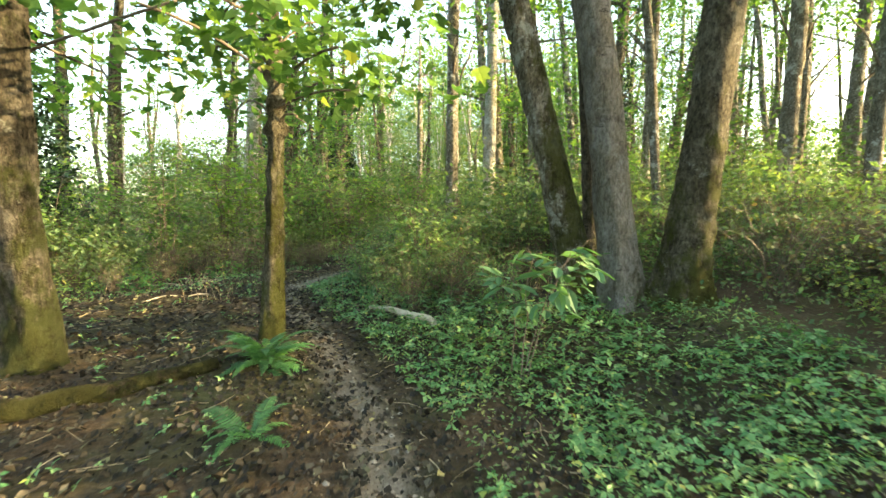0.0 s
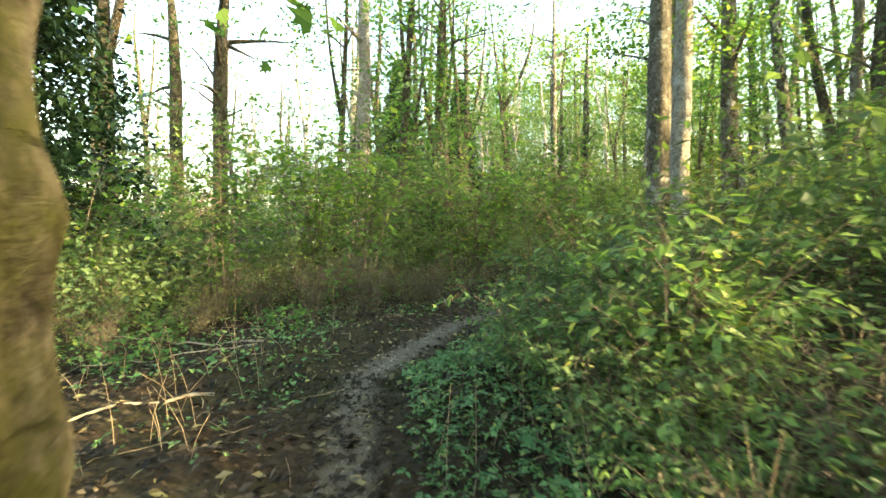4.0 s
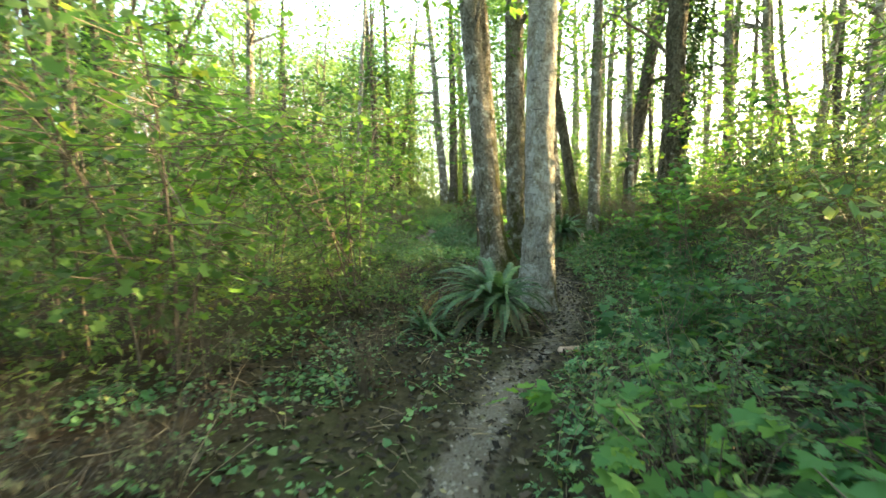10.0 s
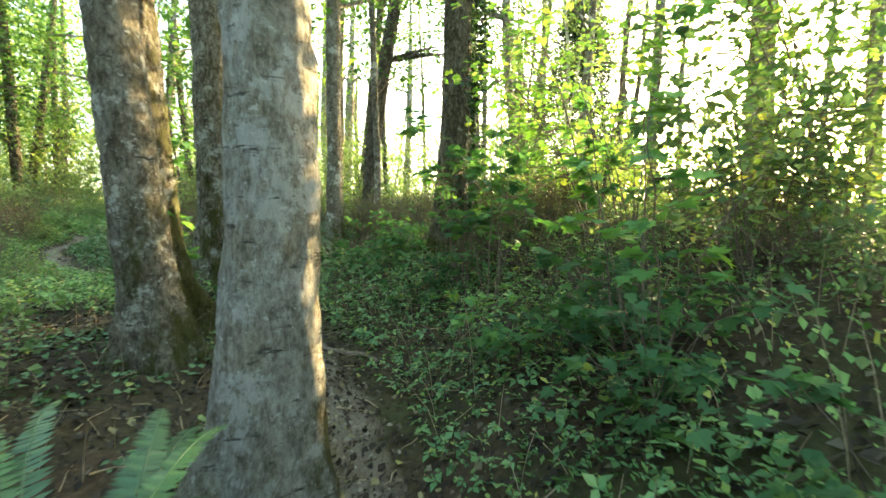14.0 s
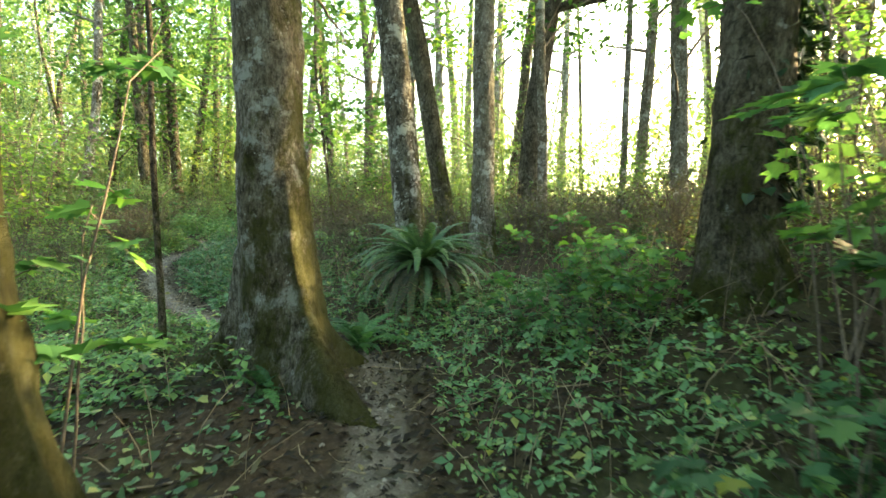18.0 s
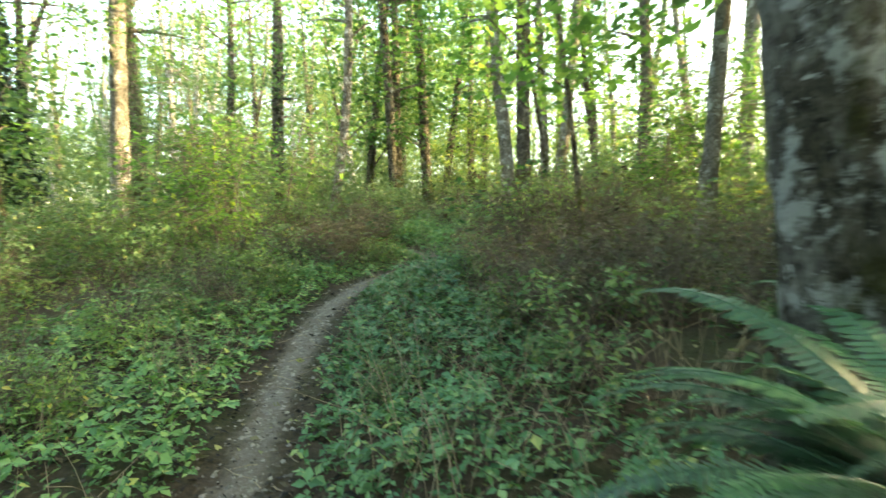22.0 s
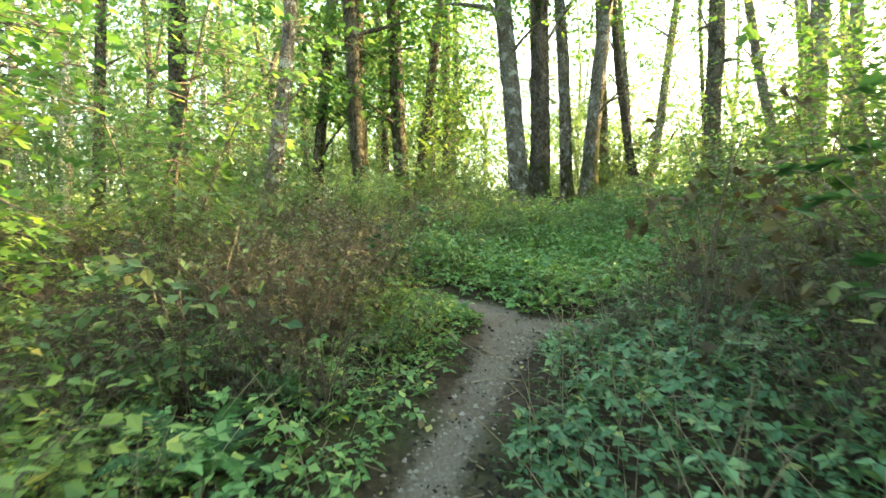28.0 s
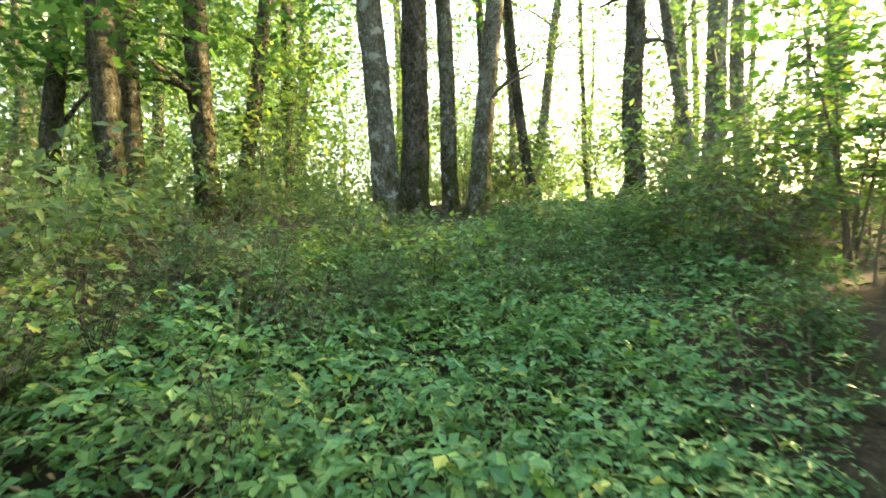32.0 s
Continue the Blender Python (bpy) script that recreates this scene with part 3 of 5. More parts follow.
for maple, seed, low, wide, count in ((young, 131, 2.45, 2.5, 1500), (old, 133, 2.7, 2.8, 1300)):
    me, tips = crown_mesh("low_crown", seed, low, low + 2.4, wide, count, 0.14, leaf_canopy, 36, MAPLE, 0.12)
    part("low_crown", me, maple)
    for me in limb_mesh("limb", stem_line(9.0, (0.0, 0.0), 0.012, 5, 40), 0.045, tips, seed, twig_bark, 20, 0.45):
        part("limb", me, maple)
tree(1.72, 5.88, 0.185, (-0.25, 0.02), bark=bark_cushion, wobble=0.01, sides=34, label="leaning trunk of a triple alder, its sunny side mossy", crown=1)
tree(2.1, 5.62, 0.215, (-0.118, 0.03), wobble=0.01, sides=34, bark=bark_smooth, label="middle grey trunk of a triple alder", crown=2)
tree(2.66, 5.42, 0.225, (0.11, 0.0), bark=bark_mossy, wobble=0.01, sides=34, label="brown mossy trunk leaning away in a triple alder", crown=3)
tree(2.0, 6.6, 0.1, (-0.03, 0.05), bark=bark_dark, label="slim dark trunk behind a triple alder", crown=4)
tree(0.15, 12.15, 0.16, (-0.01, 0), label="slender grey trunk rising from dense shrubs", crown=0)
for k, (x, y, r, lx) in enumerate([(7.3, 10.7, 0.17, 0.05), (7.9, 9.2, 0.14, 0.1), (5.7, 13.9, 0.14, 0.02), (9.6, 13.5, 0.15, 0.03), (9.0, 8.0, 0.15, 0.08), (11.0, 10.5, 0.16, 0.0), (4.6, 10.4, 0.1, -0.08), (3.6, 13.0, 0.09, 0.06)]):
    tree(x, y, r, (lx, 0), crown=k)
# across the clearing to the west
tree(-9.34, 23.4, 0.34, (0.0, 0), bark=bark_pale, crown=1, label="stout pale trunk with a sunlit flank among shrubs")
tree(-7.5, 23.0, 0.17, (0.1, 0), bark=bark_mossy, low=True, crown=0, kind="maple_tree", label="crooked mossy maple leaning from a clump")
tree(-9.9, 34.0, 0.2, (0.02, 0), bark=bark_mossy, low=True, crown=3, wobble=0.06, kind="maple_tree", label="crooked mossy maple in the undergrowth")
tree(-11.3, 41.2, 0.24, (0.03, 0), bark=bark_dark, crown=2)
tree(-8.5, 45.0, 0.18, (-0.05, 0), bark=bark_dark, wobble=0.06, crown=4, fork=(6.5, 1.8, 0), label="forked dark maple behind shrubs", kind="maple_tree")
tree(-15.7, 17.9, 0.27, (-0.03, 0), bark=bark_mossy, wobble=0.05, crown=0, fork=(7.0, 1.0, 0.4), kind="maple_tree", label="maple with a sunlit mossy flank against the sky")
tree(-18.1, 22.9, 0.3, (-0.05, 0), bark=bark_mossy, wobble=0.08, crown=1, kind="maple_tree", label="crooked maple against the sky")
tree(-14.43, 21.3, 0.3, (0.05, 0), bark=bark_mossy, wobble=0.08, crown=2, kind="maple_tree", label="crooked mossy maple with dead snags")
tree(-1.8, 37.4, 0.24, (0.0, 0), wobble=0.015, crown=3, label="straight pale trunk catching spots of sun")
tree(3.8, 40.5, 0.16, (0.0, 0), crown=4)
for k, (x, y, r, lx) in enumerate([(-7.3, 26.2, 0.17, 0.02), (-6.3, 25.4, 0.13, 0.08), (-6.1, 30.6, 0.14, -0.04), (-8.3, 27.5, 0.15, -0.05), (-11.5, 25.5, 0.15, 0.05)]):
    tree(x, y, r, (lx, 0), bark=bark_mossy, crown=k, wobble=0.1, kind="maple_tree", label="crooked mossy maple in a sunlit clump", fork=(3.5 + k * 0.6, (0.9, -0.8, 1.3, 0.8, -1.0)[k], 0.3))
# the pale group beside the bend
tree(1.62, 17.6, 0.225, (0.012, 0.0), bark=bark_pale, wobble=0.012, crown=0, label=WHITE, flare=0.3, sides=40)
tree(2.12, 19.78, 0.21, (-0.076, 0.065), wobble=0.012, crown=1, bark=bark_grey, sides=30, label="grey alder trunk with a mossy foot behind a big fern")
tree(2.52, 20.5, 0.23, (-0.055, 0.04), bark=bark_cushion, wobble=0.012, crown=2, label=MOSSY, flare=1.25, sides=44, kind="maple_tree")
tree(4.17, 22.25, 0.26, (-0.02, 0.02), bark=bark_cushion, wobble=0.012, crown=3, label="broad old trunk with flaring mossy roots at the trail's edge", flare=1.3, sides=48, snags=((3.15, 0.95, 0.5, -0.3, 0.022), (3.6, 0.5, 0.8, 0.3, 0.015), (3.3, -0.6, 0.2, 0.2, 0.012)), kind="maple_tree")
tree(6.62, 19.85, 0.24, (0.08, -0.03), bark=bark_mossy, crown=4, flare=0.2, sides=30, label="thick dark ivy-clad trunk leaning over the bank")
# the group behind the great fern
tree(6.75, 23.95, 0.2, (-0.1, 0.03), wobble=0.012, crown=0, sides=32, label="white-flecked leaning alder with a mossy foot behind a great fern", bark=bark_fleck)
tree(9.55, 26.6, 0.2, (-0.16, 0.05), crown=1, bark=bark_mossy, label="leaning mossy alder on the bank")
tree(8.65, 24.65, 0.19, (0.015, 0), sides=28, wobble=0.012, crown=2, label="upright grey-white alder on the bank")
tree(12.0, 26.65, 0.25, (0.14, -0.08), crown=3, bark=bark_dark, label="dark alder leaning away on the bank")
tree(12.8, 27.6, 0.16, (0.16, -0.06), crown=4)
tree(10.4, 24.9, 0.1, (0.0, 0), crown=1)
for k, (x, y, r, lx) in enumerate([(14.2, 23.7, 0.2, 0.02), (13.1, 15.8, 0.2, 0.02), (15.6, 16.2, 0.18, 0.06), (17.2, 13.5, 0.2, 0.03), (15.8, 18.6, 0.17, 0.1), (17.2, 21.4, 0.17, 0.06), (15.3, 22.9, 0.15, -0.1),
                                   (17.5, 26.8, 0.18, 0.06), (11.3, 31.0, 0.16, 0.05), (14.5, 30.5, 0.18, 0.0)]):
    tree(x, y, r, (lx, 0), crown=k)
for k, (x, y, r) in enumerate([(7.9, 28.6, 0.036), (8.4, 31.4, 0.036)]):
    tree(x, y, r, (-0.06, 0.0), 9.0, bark_mossy, low=True, crown=k + 1, limbs=6, sides=10, kind="young_maple_tree", label="slim young maple spreading bright leaves over brush")
# ahead of the last stretches
tree(-5.9, 48.0, 0.38, (-0.03, 0), bark=bark_mossy, wobble=0.03, crown=2, fork=(9.5, 2.5, 0.5), kind="maple_tree", label="forked maple with a sunlit orange patch")
tree(0.5, 48.0, 0.32, (0.015, 0), wobble=0.012, bark=bark_dark, crown=3, kind="pine_tree", label="straight reddish trunk with bright spots of sun")
tree(-1.6, 47.0, 0.17, (0.07, 0), bark=bark_mossy, crown=4, label="slim leaning trunk lit by low sun")
tree(-9.0, 36.5, 0.34, (0.0, 0), bark=bark_mossy, crown=1, wobble=0.02, label="stout sunlit trunk in shrubs", kind="maple_tree")
tree(-8.2, 38.6, 0.26, (0.03, 0), bark=bark_dark, crown=0)
tree(-4.4, 36.8, 0.12, (-0.1, 0), bark=bark_dark, low=True, crown=2, kind="maple_tree", label="thin crooked maple with bare low limbs")
for k, (x, y, r, lx) in enumerate([(5.2, 59.0, 0.22, -0.02), (7.3, 56.5, 0.24, 0.02), (8.2, 50.0, 0.18, -0.06), (9.6, 60.0, 0.2, 0.0), (12.5, 54.5, 0.22, 0.03), (12.4, 60.0, 0.16, 0.1)]):
    tree(x, y, r, (lx, 0), bark=bark_mossy, crown=k, wobble=0.05, kind="maple_tree", label="moss-grown maple in the bright far wood")
tree(10.98, 42.7, 0.29, (-0.1, 0.0), bark=bark_grey, wobble=0.05, crown=0, label="dark furrowed trunk of a close pair on the rise")
tree(11.4, 42.45, 0.3, (-0.03, 0.0), bark=bark_dark, wobble=0.045, crown=1, label="upright furrowed trunk of a close pair on the rise")
tree(12.55, 42.6, 0.19, (-0.03, 0), bark=bark_cushion, wobble=0.05, crown=2, label="slim mossy trunk on the rise")
tree(12.85, 41.9, 0.23, (0.09, 0), bark=bark_cushion, wobble=0.05, crown=3, label="mossy trunk leaning away on the rise")
for k, (x, y, r, lx) in enumerate([(7.65, 44.1, 0.23, -0.05), (6.1, 42.3, 0.2, -0.08), (6.35, 43.6, 0.19, -0.02), (8.8, 47.0, 0.2, 0.12), (10.6, 48.8, 0.18, 0.0), (5.0, 44.5, 0.17, 0.1)]):
    tree(x, y, r, (lx, 0), bark=bark_mossy, crown=k, low=True, wobble=0.04, kind="maple_tree", label="mossy maple with a sunlit flank above shrubs")
for k, (x, y, r, lx) in enumerate([(20.2, 40.8, 0.3, -0.03), (24.0, 41.5, 0.25, 0.0), (23.0, 39.0, 0.3, 0.06), (25.3, 44.7, 0.3, -0.05), (19.0, 47.0, 0.2, 0.12), (17.5, 46.0, 0.12, -0.1), (27.0, 37.0, 0.26, 0.03)]):
    tree(x, y, r, (lx, 0), crown=k, label="pale alder standing against the bright sky")


# thin leaning alders against the light in the east
lot = np.random.default_rng(51)
for k in range(26):
    x, y = lot.uniform(14.5, 36), lot.uniform(8, 50)
    tree(x, y, lot.uniform(0.1, 0.2), (lot.normal(0.02, 0.09), lot.normal(0, 0.06)), lot.uniform(15, 19), (bark_grey, bark_mossy, bark_grey, bark_dark)[k % 4], crown=k, limbs=4, sides=10, far=True, lift=3.5, label="slim leaning alder against the bright eastern sky")
tree(3.52, 23.27, 0.027, (-0.02, 0.0), 7.0, bark_dark, crown=-1, wobble=0.02, snags=((1.3, 0.25, 0.1, 0.2, 0.008), (1.9, -0.3, 0.1, 0.25, 0.008), (2.6, 0.2, -0.2, 0.3, 0.007)), flare=0.2, sides=10, label="thin dead sapling standing beside the trail", kind="dead_sapling")


def ivy(x, y, lean, low, high, wide, count, seed):
    """Ivy wrapped round a trunk."""
    r = np.random.default_rng(seed)
    z, a = r.uniform(low, high, count), r.normal(-0.5, 0.8, count)
    d = wide * (0.75 + 0.5 * r.uniform(0, 1, count) ** 2) * (0.8 + 0.5 * np.clip(z / high, 0, 1) + 0.25 * np.sin(3 * z + 2 * a))
    v, f = leaves(HEART, np.column_stack([lean[0] * z + d * np.cos(a), lean[1] * z + d * np.sin(a), z]), r.uniform(0.06, 0.12, count), 0.5, seed, a - np.pi / 2, 0.6)
    top = thing("ivy", x, y, "dark glossy ivy climbing a thick leaning trunk", "ivy")
    stuff(part("ivy_leaves", raw_mesh("ivy_leaves", v, f, leaf_dark, False), top))


ivy(6.62, 19.85, (0.08, -0.03), 0.6, 6.5, 0.3, 1900, 91)


def conifer(x, y, height, wide, seed, low=0.6):
    top = thing("conifer_tree", x, y, "dark dense evergreen conifer", "tree")
    line = stem_line(height, (0, 0), 0.02, seed)
    v, f = tube(line, 0.28 * (1 - 0.93 * np.clip(line[:, 2], 0, height) / height), 10, 0.03, seed)
    part("trunk", raw_mesh("trunk", v, f, bark_dark), top)
    r = np.random.default_rng(seed)
    place = []
    for z in np.linspace(low, height, 75):
        reach = wide * (1 - z / height) ** 0.8 + 0.15
        for a in r.uniform(0, 6.283, 8):
            n = 56
            k = r.uniform(0.1, 1.0, n) ** 0.8 * reach * r.uniform(0.75, 1.1)
            place.append(np.column_stack([k * np.cos(a), k * np.sin(a), z - 0.28 * k]) + r.normal(0, 0.13, (n, 3)))
    place = np.vstack(place)
    v, f = leaves(BLADE, place, r.uniform(0.14, 0.34, len(place)), 0.5, seed, droop=0.4)
    part("crown", raw_mesh("crown", v, f, leaf_dark, False), top)


conifer(-12.6, 12.6, 13.0, 3.4, 61)
conifer(-15.5, 9.5, 14.0, 3.6, 64)
conifer(30.0, 25.5, 17.0, 4.2, 62, 3.0)
conifer(-13.5, 40.5, 12.0, 3.0, 63, 2.0)
conifer(-9.3, 43.0, 11.0, 2.3, 65, 1.5)

# the wood beyond: repeats of a few trees, thin towards the open east and west
SPARE = []
for k in range(5):
    t = tree(-40 - 4 * k, -60, 0.13 + 0.03 * k, ((k - 2) * 0.03, 0), 15 + k, (bark_pale, bark_mossy, bark_dark)[k % 3], crown=k, low=k > 1, wobble=0.17, sides=8, limbs=5, far=True, fork=(4.0 + k, (-1.2, 1.5, 0.9, -1.6, 1.1)[k], 0.5))
    SPARE.append(t)
TAKEN = [(o.location[0], o.location[1]) for o in scene.objects if o.get("category") == "tree"]
count = 0
while count < 95:
    x, y = rng.uniform(-48, 44), rng.uniform(-30, 95)
    d = x - float(trail_x(y))
    if abs(d) < 6 or any((x - a) ** 2 + (y - b) ** 2 < 4 for a, b in TAKEN):
        continue
    keep = 0.95 if y > 38 and -25 < x < 14 else 0.25 if d > 12 else 0.3 if d < -11 and y < 32 else 0.55
    if -3 < y < 38 and abs(d) < 10:
        keep = 0.2
    if rng.uniform() > keep:
        continue
    TAKEN.append((x, y))
    copy_thing(SPARE[rng.integers(0, 5)], pose(x, y, gz(x, y), 0, 0, rng.uniform(0, 360)) @ Matrix.Diagonal((*[rng.uniform(0.85, 1.2)] * 3, 1)))
    count += 1


def far_wood(name, label, boxes, size, mat, seed, bulk=1.0):
    """Distant foliage in uneven clumps, as one mass: boxes of x0, x1, y0, y1, low, high, clumps, leaves in each."""
    r = np.random.default_rng(seed)
    place = []
    for x0, x1, y0, y1, low, high, clumps, each in boxes:
        x, y = r.uniform(x0, x1, clumps), r.uniform(y0, y1, clumps)
        ok = (np.abs(x - trail_x(y)) > 8.5) | (y > 45) | (low > 5)
        x, y = x[ok], y[ok]
        z = ground(x, y) + low + (high - low) * r.uniform(0, 1, len(x)) ** 1.2
        s = bulk * r.uniform(0.5, 1.25, len(x))
        for cx, cy, cz, cs in zip(x, y, z, s):
            place.append(np.array([cx, cy, cz]) + r.normal(size=(2 * each, 3)) * cs * np.array([0.75, 0.75, 0.3]))
    place = np.vstack(place)
    place[:, 2] = np.maximum(place[:, 2], ground(place[:, 0], place[:, 1]) + 0.03)
    v, f = leaves(BLADE, place, size * r.uniform(0.55, 1.3, len(place)), 0.6, seed, droop=0.2)
    tagged(part(name, raw_mesh(name, v, f, mat, False)), label, "foliage", kind="stuff")


# these masses wear the leaf with sunlight in its base colour
far_wood("far_foliage", "distant leafy maple foliage in a leaf colour tinted as if sunlit", [
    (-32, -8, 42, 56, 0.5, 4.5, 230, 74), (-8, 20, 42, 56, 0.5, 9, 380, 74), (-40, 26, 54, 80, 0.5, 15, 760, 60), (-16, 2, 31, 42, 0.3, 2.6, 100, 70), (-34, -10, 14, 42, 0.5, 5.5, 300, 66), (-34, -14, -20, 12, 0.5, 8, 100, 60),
    (10, 30, -25, 0, 0.5, 8, 90, 60), (-12, 12, -30, -10, 0.5, 9, 110, 60)], 0.16, leaf_sun_tint, 71)
far_wood("bank_foliage", "bright leafy growth on the open eastern bank", [(10, 34, 28, 44, 0.2, 4.0, 300, 60), (6, 34, 44, 62, 0.3, 7.0, 480, 62), (12, 30, 0, 28, 0.2, 2.2, 240, 60), (19, 38, 6, 14, 1.0, 5.0, 50, 60), (19, 38, 20.5, 42, 1.0, 5.5, 140, 60), (13, 36, 36, 60, 1.5, 8.0, 260, 60)], 0.14, leaf_sun_tint, 74)
far_wood("far_canopy", "mass of distant woodland, haze and sun put into its leaf colour", [
    (-55, -16, 72, 105, 0.5, 11, 480, 30), (-16, 24, 72, 105, 0.5, 26, 1150, 30), (-75, -44, -10, 74, 0.3, 9, 420, 26), (24, 60, 58, 90, 0.3, 9, 260, 26), (36, 60, -25, 60, 0.5, 10, 270, 26)], 0.7, leaf_sun_tint, 76, 2.2)
# assumed canopy, mostly above the view, added to cut skylight on the ground
far_wood("overhead_canopy", "assumed leaf canopy added overhead, mostly out of view, to dim the trail", [(-7, 9, -16, 22, 9.5, 16.5, 120, 60), (-14, 9, 22, 34, 10, 16.5, 30, 60), (-9, 8, -9, 9, 7.0, 14, 90, 60)], 0.2, leaf_canopy, 75)
# added leaf clumps that only keep direct sun from the trail
far_wood("high_canopy", "leaf clumps added over the eastern bank to hold sun off the trail", [(12, 32, -24, 48, 3.5, 9, 80, 90)], 0.15, leaf_canopy, 73)
far_wood("far_brush", "distant low brush closing off the forest floor", [
    (-70, 70, 45, 110, 0.1, 2.2, 420, 28), (-60, -8, -30, 45, 0.1, 1.5, 420, 28), (9, 60, -30, 45, 0.1, 1.3, 380, 28), (-20, 20, -40, -12, 0.1, 1.6, 120, 28)], 0.28, leaf_under, 72)


# ---- shrubs and saplings ----
def shrub_proto(name, seed, height, wide, stems, count, size, mat, shape, label, category, spread=0.09, arch=0.5, lean=0.55, tilt=0.42, start=0.25, stem_r=0.006, each=6, twigs=True):
    """A shrub of arching stems with flat leafy sprays along them; built once, then copied."""
    r = np.random.default_rng(seed)
    top = thing(name, -40, -70 - seed % 40, label, category, group="undergrowth")
    tubes, place, heads = [], [], []
    m = 4 if stems > 7 else 8
    for _ in range(stems):
        a, out, h = r.uniform(0, 6.283), wide * r.uniform(0.25, 1.0), height * r.uniform(0.55, 1.0)
        b0 = r.normal(0, 0.09 * wide, 2)
        t = np.linspace(0, 1, m)
        run = out * (lean * t + (1 - lean) * t ** 2)
        rise = h * (t - arch * 0.45 * t ** 3) / (1 - arch * 0.45)
        pts = np.column_stack([b0[0] + run * np.cos(a), b0[1] + run * np.sin(a), rise - 0.04]) + r.normal(0, 0.022, (m, 3)) * t[:, None]
        own = [tube(pts, np.linspace(stem_r, stem_r * 0.35, m), 3 if stems > 7 else 6, 0, seed)]
        n = max(1, count // stems // each)
        s = np.linspace(0.25, 1.0, each)
        for k in r.uniform(start, 1.0, n):
            on = np.array([np.interp(k, t, pts[:, c]) for c in range(3)])
            b, up, far = a + r.normal(0, 1.3), r.normal(0.15, 0.3), 3.0 * spread * r.uniform(0.5, 1.35)
            way = far * np.array([math.cos(b) * math.cos(up), math.sin(b) * math.cos(up), math.sin(up)])
            run = on + s[:, None] * way - np.outer(s * s, (0, 0, 0.22 * far))
            if twigs:
                own.append(tube(np.array([on, run[-1]]), np.array([stem_r * 0.5, stem_r * 0.2]), 3))
            place.append(run + r.normal(0, 0.12 * far, (each, 3)) * np.array([1, 1, 0.35]))
            heads.append(b - np.pi / 2 + 0.85 * (-1.0) ** np.arange(each) * (s < 0.95))
        tubes.append(join(own))
    place = np.vstack(place)
    place[:, 2] = np.maximum(place[:, 2], 0.03)
    if stems < 8:
        for v, f in tubes:
            part("stem", raw_mesh("stem", v, f, twig_bark), top)
    else:
        v, f = join(tubes)
        stuff(part("stem_tangle", raw_mesh("stem_tangle", v, f, twig_bark), top))
    v, f = leaves(shape, place, size * r.uniform(0.55, 1.3, len(place)), tilt, seed, np.concatenate(heads), 0.25)
    stuff(part("foliage", raw_mesh("foliage", v, f, mat, False), top))
    return top


LEAFY = [shrub_proto("leafy_shrub", 200 + k, 1.15, 0.75, 16, 520, 0.09, leaf_under, OVAL, "dense green leafy shrub with small oval leaves", "shrub", 0.1) for k in range(4)]
LEAFY_NEAR = [shrub_proto("leafy_shrub", 210 + k, 1.1, 0.72, 14, 600, 0.076, leaf_under, LANCE, "dense green leafy shrub with small oval leaves", "shrub", 0.1) for k in range(3)]
TALL = [shrub_proto("tall_shrub", 220 + k, 2.3, 1.15, 14, 800, 0.108, leaf_under, OVAL, "tall airy shrub with small bright leaves on thin stems", "shrub", 0.17, 0.35) for k in range(3)]
TWIGGY = [shrub_proto("dry_brush", 240 + k, 1.15, 0.7, 32, 460, 0.056, leaf_brown, OVAL, "tangle of dry brown twigs with few withered leaves", "brush", 0.09, 0.3, stem_r=0.0055) for k in range(4)]
BROAD = [shrub_proto("thimbleberry_shrub", 260 + k, 1.1, 0.7, 12, 230, 0.115, leaf_maple, MAPLE, "thimbleberry shrub with broad lobed soft green leaves", "shrub", 0.1, 0.4, tilt=0.35) for k in range(3)]
SAPLING = [shrub_proto("vine_maple", 280 + k, 4.6, 1.9, 6, 900, 0.14, leaf_canopy, PALM, "young vine maple with flat sprays of yellow-green leaves", "sapling", 0.34, 0.3, 0.5, 0.35, 0.3, 0.018) for k in range(4)]
SPRAY = [shrub_proto("maple_sapling", 300 + k, 2.5, 0.8, 5, 130, 0.15, leaf_maple, MAPLE, "slender maple sapling with large lobed green leaves", "sapling", 0.09, 0.3, 0.5, 0.3, 0.35, 0.009) for k in range(3)]
# the FAR kinds repeat nearer shrubs with sunlight painted into the leaf colour
SAPLING_FAR = [shrub_proto("vine_maple", 290 + k, 4.8, 1.9, 6, 800, 0.17, leaf_sun_tint, OVAL, "young vine maple with flat sprays of yellow-green leaves", "sapling", 0.34, 0.3, 0.5, 0.35, 0.3, 0.018, twigs=False) for k in range(3)]
LEAFY_FAR = [shrub_proto("leafy_shrub", 320 + k, 1.3, 0.85, 12, 420, 0.11, leaf_sun_tint, OVAL, "dense green leafy shrub with small oval leaves", "shrub", 0.12, twigs=False) for k in range(3)]
TALL_FAR = [shrub_proto("tall_shrub", 330 + k, 2.4, 1.2, 12, 560, 0.14, leaf_sun_tint, OVAL, "tall airy shrub with small bright leaves on thin stems", "shrub", 0.2, 0.35, twigs=False) for k in range(3)]
WITHERED = [shrub_proto("withered_shrub", 340 + k, 2.1, 0.85, 9, 190, 0.085, leaf_wither, MAPLE, "tall shrub with withered brown hanging leaves", "shrub", 0.13, 0.4, tilt=0.8, start=0.4, stem_r=0.008) for k in range(2)]
TRUNKS = np.array([(o.location[0], o.location[1]) for o in scene.objects if o.get("category") == "tree"])


